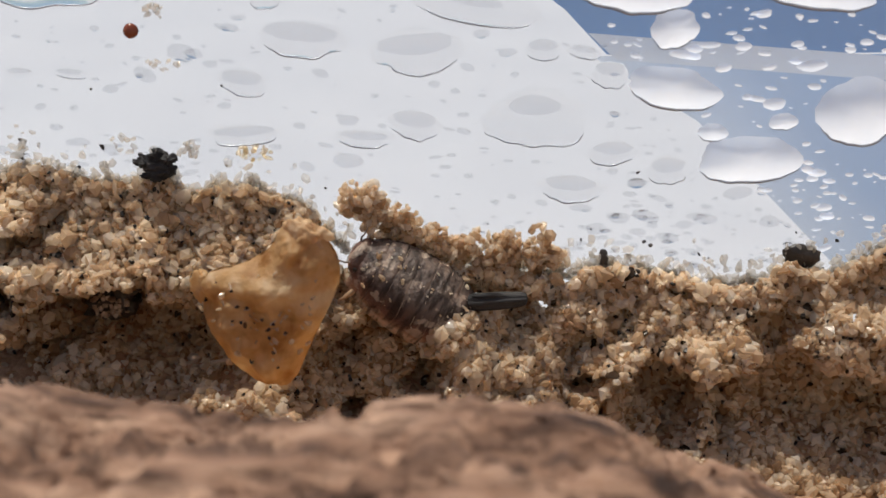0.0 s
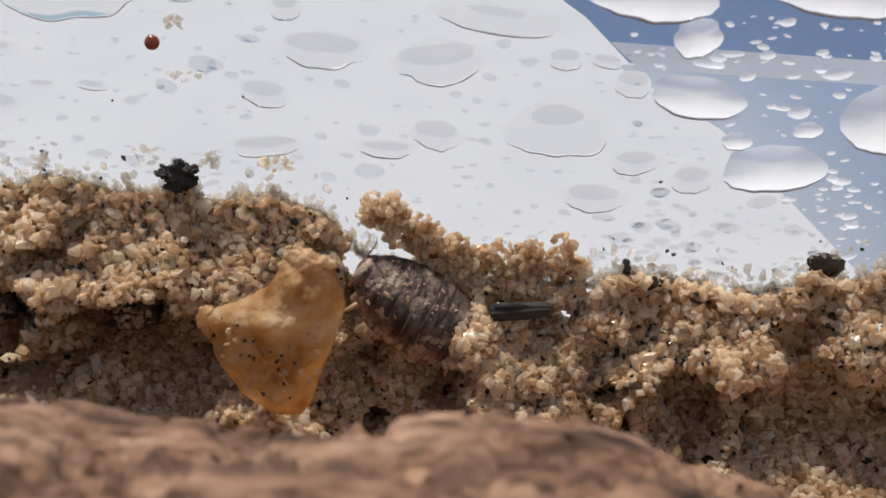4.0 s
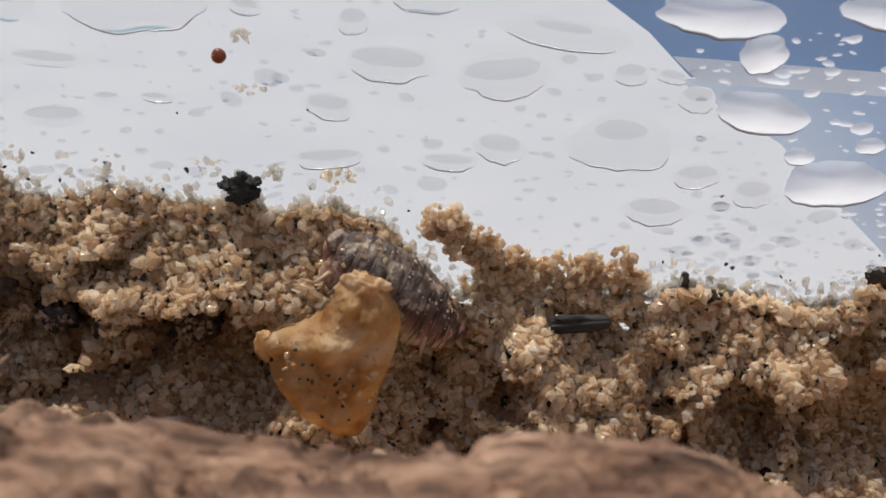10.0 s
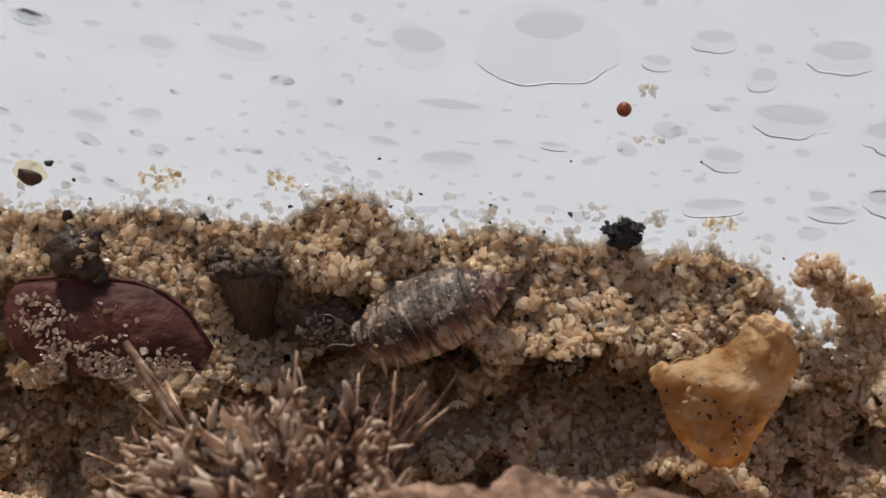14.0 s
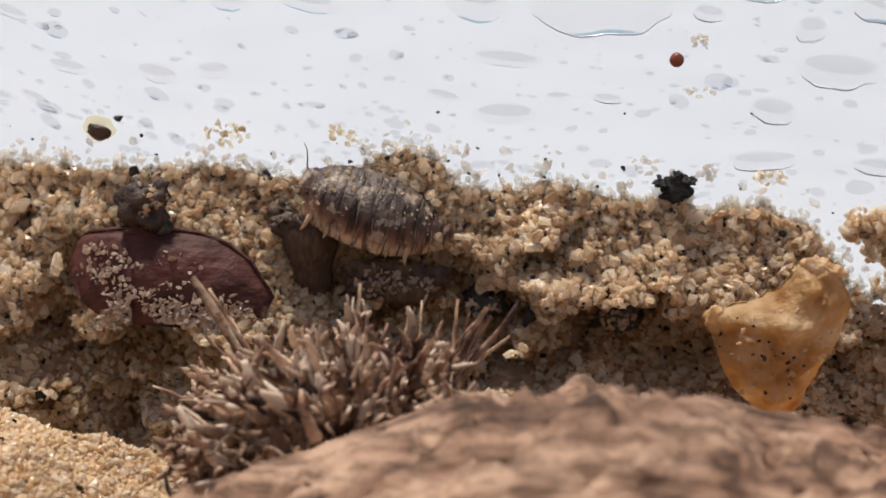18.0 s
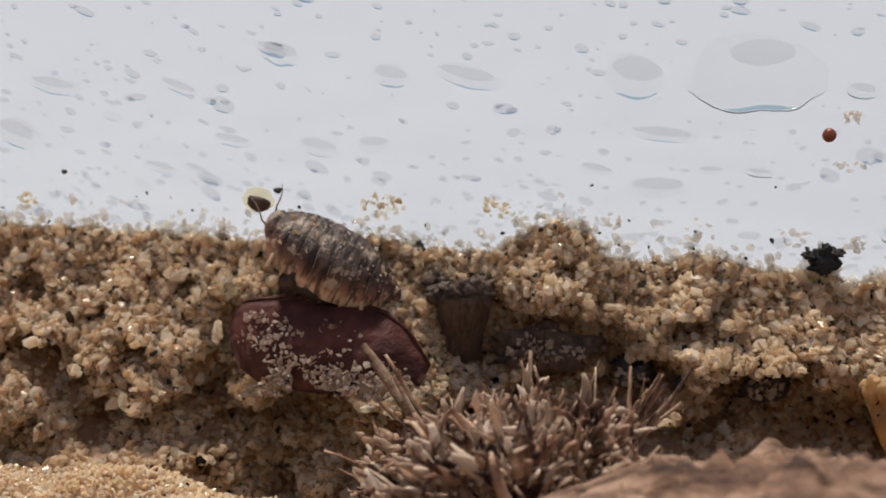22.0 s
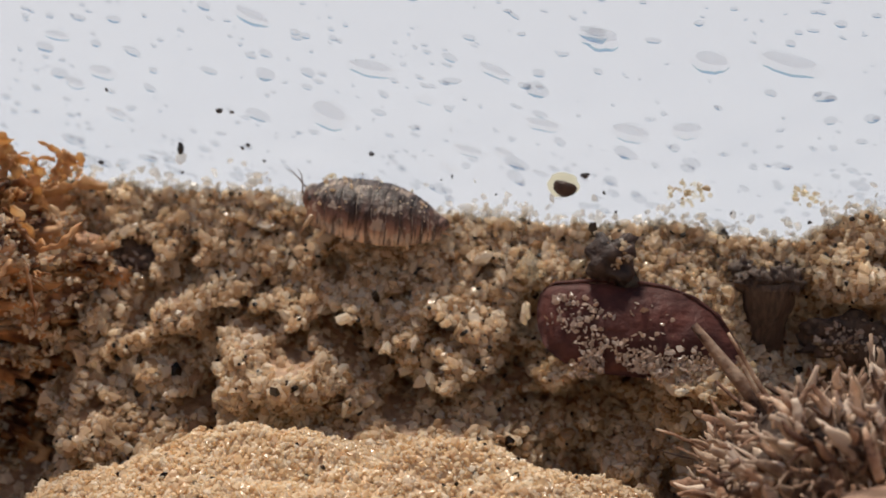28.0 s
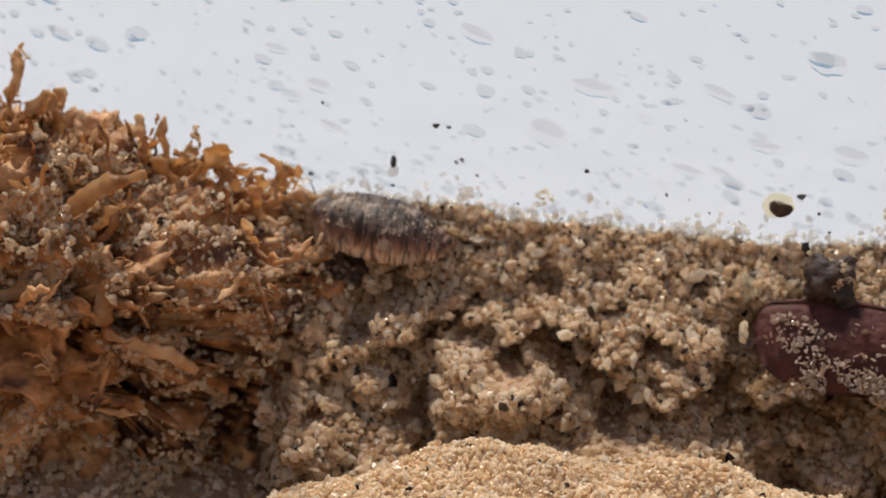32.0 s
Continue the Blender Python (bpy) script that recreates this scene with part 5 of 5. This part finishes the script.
def tergite(x0, x1, flare, seed):
    """One back plate: an arch that overlaps the next, its lower corners drawn back into lobes."""
    u = np.radians(np.linspace(-122, 122, 41))
    xs, n = np.linspace(x0, x1, 8), 8
    out = []
    for layer in (0, 1):
        for i, x in enumerate(xs):
            k = i / (n - 1)
            w, h = girth(x)
            lift = 1 + 0.03 * k - 0.05 * layer - (0.035 if i in (0, n - 1) else 0) * (1 - layer)
            side = np.abs(np.sin(np.clip(np.abs(u), 0, math.pi / 2))) ** 5
            lump = 1 + 0.012 * value_noise(u * 5, x * 2.5, 0, seed)
            yy = w * np.sign(u) * np.abs(np.sin(np.clip(np.abs(u), 0, math.pi / 2))) ** 0.92 * lift * lump
            zz = h * np.where(np.abs(u) < math.pi / 2, np.abs(np.cos(u)) ** 0.8, -0.3 * (np.abs(u) - math.pi / 2) / 0.56) * lift * lump
            zz = zz - 0.1 * side * np.abs(math.sin(math.pi * k))
            out.append(np.stack([x + flare * side * (0.1 + 0.25 * k), yy, zz], -1))
    v = np.array(out)
    f = grid_faces(n, 41)
    m = n * 41
    rimline = list(range(41)) + [i * 41 + 40 for i in range(1, n)] + [(n - 1) * 41 + j for j in range(39, -1, -1)] + [i * 41 for i in range(n - 2, 0, -1)]
    edge = [(p, p + m, q + m, q) for p, q in zip(rimline, rimline[1:] + rimline[:1])]
    return v.reshape(-1, 3), [tuple(q) for q in f] + [tuple((q + m)[::-1]) for q in f] + edge


LEGS = []
FEELERS = []


def build_woodlouse():
    t = thing("woodlouse", "grey-brown woodlouse with mottled back plates crawling over the sand", "woodlouse")
    part("belly", mesh_of("belly", *pebble((0, 0, 0.2), (4.9, 2.1, 0.9), 501, 0.04, 16, 22), m_belly), t, "pale belly")
    part("head", mesh_of("head", *pebble((-5.1, 0, 0.8), (0.85, 1.45, 1.05), 502, 0.08, 14, 20), m_plate), t)
    bounds = np.array([-5.25, -4.1, -2.9, -1.7, -0.55, 0.55, 1.6, 2.55])
    for k in range(7):
        plate_mesh = tergite(bounds[k], bounds[k + 1] + 0.3, 0.9 if k else 0.4, k)
        ob = part("back_plate", mesh_of("back_plate", *plate_mesh, m_plate), t)
        hem = plate_mesh[0][7 * 41:8 * 41]
        part("plate_edge", mesh_of("plate_edge", *tube(hem, 0.035 + 0.05 * np.abs(np.linspace(-1, 1, 41)) ** 3, 5), m_hem), ob, "pale plate margin")
    for k in range(5):
        x = 2.6 + 0.46 * k
        plate_mesh = tergite(x, x + 0.56, 0.6, 10 + k)
        ob = part("tail_plate", mesh_of("tail_plate", *plate_mesh, m_plate), t)
        part("plate_edge", mesh_of("plate_edge", *tube(plate_mesh[0][7 * 41:8 * 41], 0.032 + 0.04 * np.abs(np.linspace(-1, 1, 41)) ** 3, 5), m_hem), ob, "pale plate margin")
    part("tail_tip", mesh_of("tail_tip", *pebble((4.95, 0, 0.45), (0.75, 0.95, 0.55), 503, 0.05, 12, 16), m_plate), t)
    for side in (-1, 1):
        part("tail_prong", mesh_of("tail_prong", *tube([(4.8, 0.55 * side, 0.3), (5.4, 0.66 * side, 0.15), (5.95, 0.74 * side, 0.0)], [0.2, 0.17, 0.04], 7), m_belly), t)
        part("eye", mesh_of("eye", *pebble((-5.15, 1.25 * side, 1.15), (0.24, 0.16, 0.24), 504, 0.02, 8, 10), m_black), t)
        for k in range(7):
            x = -4.2 + 1.15 * k
            pts = np.array([(0, 0, 0), (0.1 * (k - 3), 0.8 * side, 0.1), (0.16 * (k - 3), 1.2 * side, -0.55), (0.22 * (k - 3), 1.35 * side, -1.0)])
            leg = part("leg", mesh_of("leg", *tube(pts, [0.22, 0.2, 0.15, 0.05], 7), m_leg), t, "pale jointed leg")
            LEGS.append((leg, x, 1.5 * side, 0.0, k, side))
        pts = np.array([(0, 0, 0), (-0.4, 0.25 * side, 0.4), (-0.6, 0.35 * side, 1.0), (-0.95, 0.5 * side, 1.65), (-1.4, 0.6 * side, 2.0)])
        fe = part("feeler", mesh_of("feeler", *tube(pts, [0.09, 0.07, 0.06, 0.045, 0.02], 7), m_feeler), t, "grey jointed feeler")
        FEELERS.append((fe, -5.6, 0.8 * side, 1.05, side))
    n = 75
    x, u = rng.uniform(-4.8, 4.2, n), rng.normal(-0.3, 0.5, n)
    w, hh = girth(x)
    c = np.stack([x, w * np.sin(u), hh * np.abs(np.cos(u)) ** 0.8 + 0.06], -1)
    tagged(part("sand_specks", grains("sand_specks", c, np.clip(rng.lognormal(math.log(0.1), 0.5, n), 0.05, 0.36), m_grain, 0.5), t, "sand specks stuck on the back"), kind="stuff")
    return t


louse = build_woodlouse()


# ---- what moves ----
# seconds; place in millimetres; slope of the body and lean of the back to the viewer, in degrees
CRAWL = [
    (0, 60.04, -0.76, 10.79, 33, 48),
    (1, 59.75, -0.81, 11.05, 32, 48),
    (2, 59.88, -0.78, 10.90, 32, 48),
    (3, 59.18, -0.72, 10.64, 34, 48),
    (3.5, 58.80, -0.66, 10.34, 34, 48),
    (5.5, 59.01, -0.63, 10.23, 30, 40),
    (6, 58.98, -0.70, 10.52, 32, 38),
    (7, 58.02, -1.00, 11.52, 36, 30),
    (8, 56.45, -1.36, 12.69, 42, 26),
    (9, 55.05, -1.68, 12.79, 38, 22),
    (10, 52.66, -3.46, 13.59, 36, 20),
    (10.5, 51.57, -3.49, 14.40, 36, 20),
    (11, 45.98, -2.81, 15.97, 16, 20),
    (11.5, 43.49, -2.79, 16.43, 26, 24),
    (12, 40.43, -2.86, 16.64, 31, 24),
    (12.5, 35.95, -2.38, 17.16, 3, 22),
    (13, 31.24, -3.58, 16.52, -4, 22),
    (13.5, 29.57, -3.83, 16.17, -16, 22),
    (14, 29.17, -4.36, 15.32, -25, 22),
    (14.5, 28.39, -4.45, 15.12, -22, 22),
    (16.5, 25.58, -2.44, 18.29, 20, 30),
    (17, 24.10, -2.56, 18.20, 21, 30),
    (17.5, 22.13, -2.62, 18.10, 20, 30),
    (18, 20.75, -2.53, 18.24, 18, 30),
    (18.5, 18.92, -2.38, 18.32, 18, 28),
    (19, 17.01, -2.31, 18.45, 14, 26),
    (19.5, 13.44, -2.34, 18.81, 8, 24),
    (20, 13.09, -2.35, 18.82, 10, 24),
    (20.5, 12.45, -2.53, 18.61, 18, 26),
    (21, 10.79, -2.52, 18.91, 20, 26),
    (21.5, 7.60, -2.41, 19.62, 27, 26),
    (22, 5.98, -2.53, 19.32, 28, 26),
    (22.5, 4.60, -2.49, 19.30, 12, 22),
    (23, 3.63, -2.70, 18.90, 3, 18),
    (23.5, 0.32, -3.00, 18.50, 18, 24),
    (24, 0.31, -2.76, 18.87, 35, 28),
    (24.5, -1.28, -2.63, 19.25, 33, 28),
    (25, -2.85, -2.98, 18.88, 20, 26),
    (25.5, -5.22, -2.91, 18.86, 17, 26),
    (26, -7.73, -3.07, 18.50, 18, 24),
    (26.5, -9.33, -2.83, 18.94, 22, 26),
    (28.5, -15.93, -2.36, 21.17, 6, 12),
    (29, -17.87, -2.28, 20.79, 6, 12),
    (29.5, -21.88, -2.91, 20.30, 8, 16),
    (30, -25.93, -3.13, 20.64, 8, 18),
    (30.5, -28.65, -3.27, 20.56, 14, 20),
    (31, -30.41, -3.09, 20.77, 15, 20),
    (31.5, -31.29, -3.12, 20.69, 18, 22),
    (32, -30.85, -3.42, 20.24, 10, 20),
]


def crawl_at(t):
    ts = [r[0] for r in CRAWL]
    return [float(np.interp(t, ts, [r[k] for r in CRAWL])) for k in range(1, 6)]


def motions():
    walk(louse, [(r[0], pose(r[1] * MM, r[2] * MM, (r[3] - 0.5) * MM, r[5], r[4], 3)) for r in CRAWL])
    # the flake slides down when pushed, then springs back
    shifts = [(0, 1.05, 1.35, 4), (1.5, 1.05, 1.35, 4), (2.0, 0.55, 0.6, 2), (2.6, 0.1, 0.05, 0), (6.0, 0, 0, 0), (9.0, -0.2, -0.35, 0), (10.5, -0.75, -0.8, -3), (11.5, -0.9, -0.9, -4), (12.0, -0.6, 0.2, 2), (13.0, -0.6, 0.25, 2), (32.0, -0.6, 0.25, 2)]
    walk(peel, [(t, pose((49.5 + dx) * MM, -7.2 * MM, (10.9 + dz) * MM, 0, ry, 0)) for t, dx, dz, ry in shifts])
    # legs step in a wave while the body advances; feelers probe
    times = [0.25 * k for k in range(129)]
    gone, phase = 0.0, []
    before = crawl_at(0)
    for t in times:
        now = crawl_at(t)
        gone += math.dist(now[:3], before[:3])
        before = now
        phase.append(gone)
    for leg, x, y, z, k, side in LEGS:
        rows = []
        for t, g in zip(times, phase):
            a = 2.2 * g + 0.9 * k + (0 if side > 0 else math.pi)
            rows.append((t, pose(x * MM, y * MM, z * MM, side * 7 * math.cos(a), 0, side * 20 * math.sin(a))))
        walk(leg, rows)
    for fe, x, y, z, side in FEELERS:
        walk(fe, [(t, pose(x * MM, y * MM, z * MM, side * 10 * math.sin(2.1 * t + side), 22 * math.sin(1.7 * t + 1.3 * side), side * 18 * math.sin(2.7 * t + side * 0.8))) for t in times])


motions()
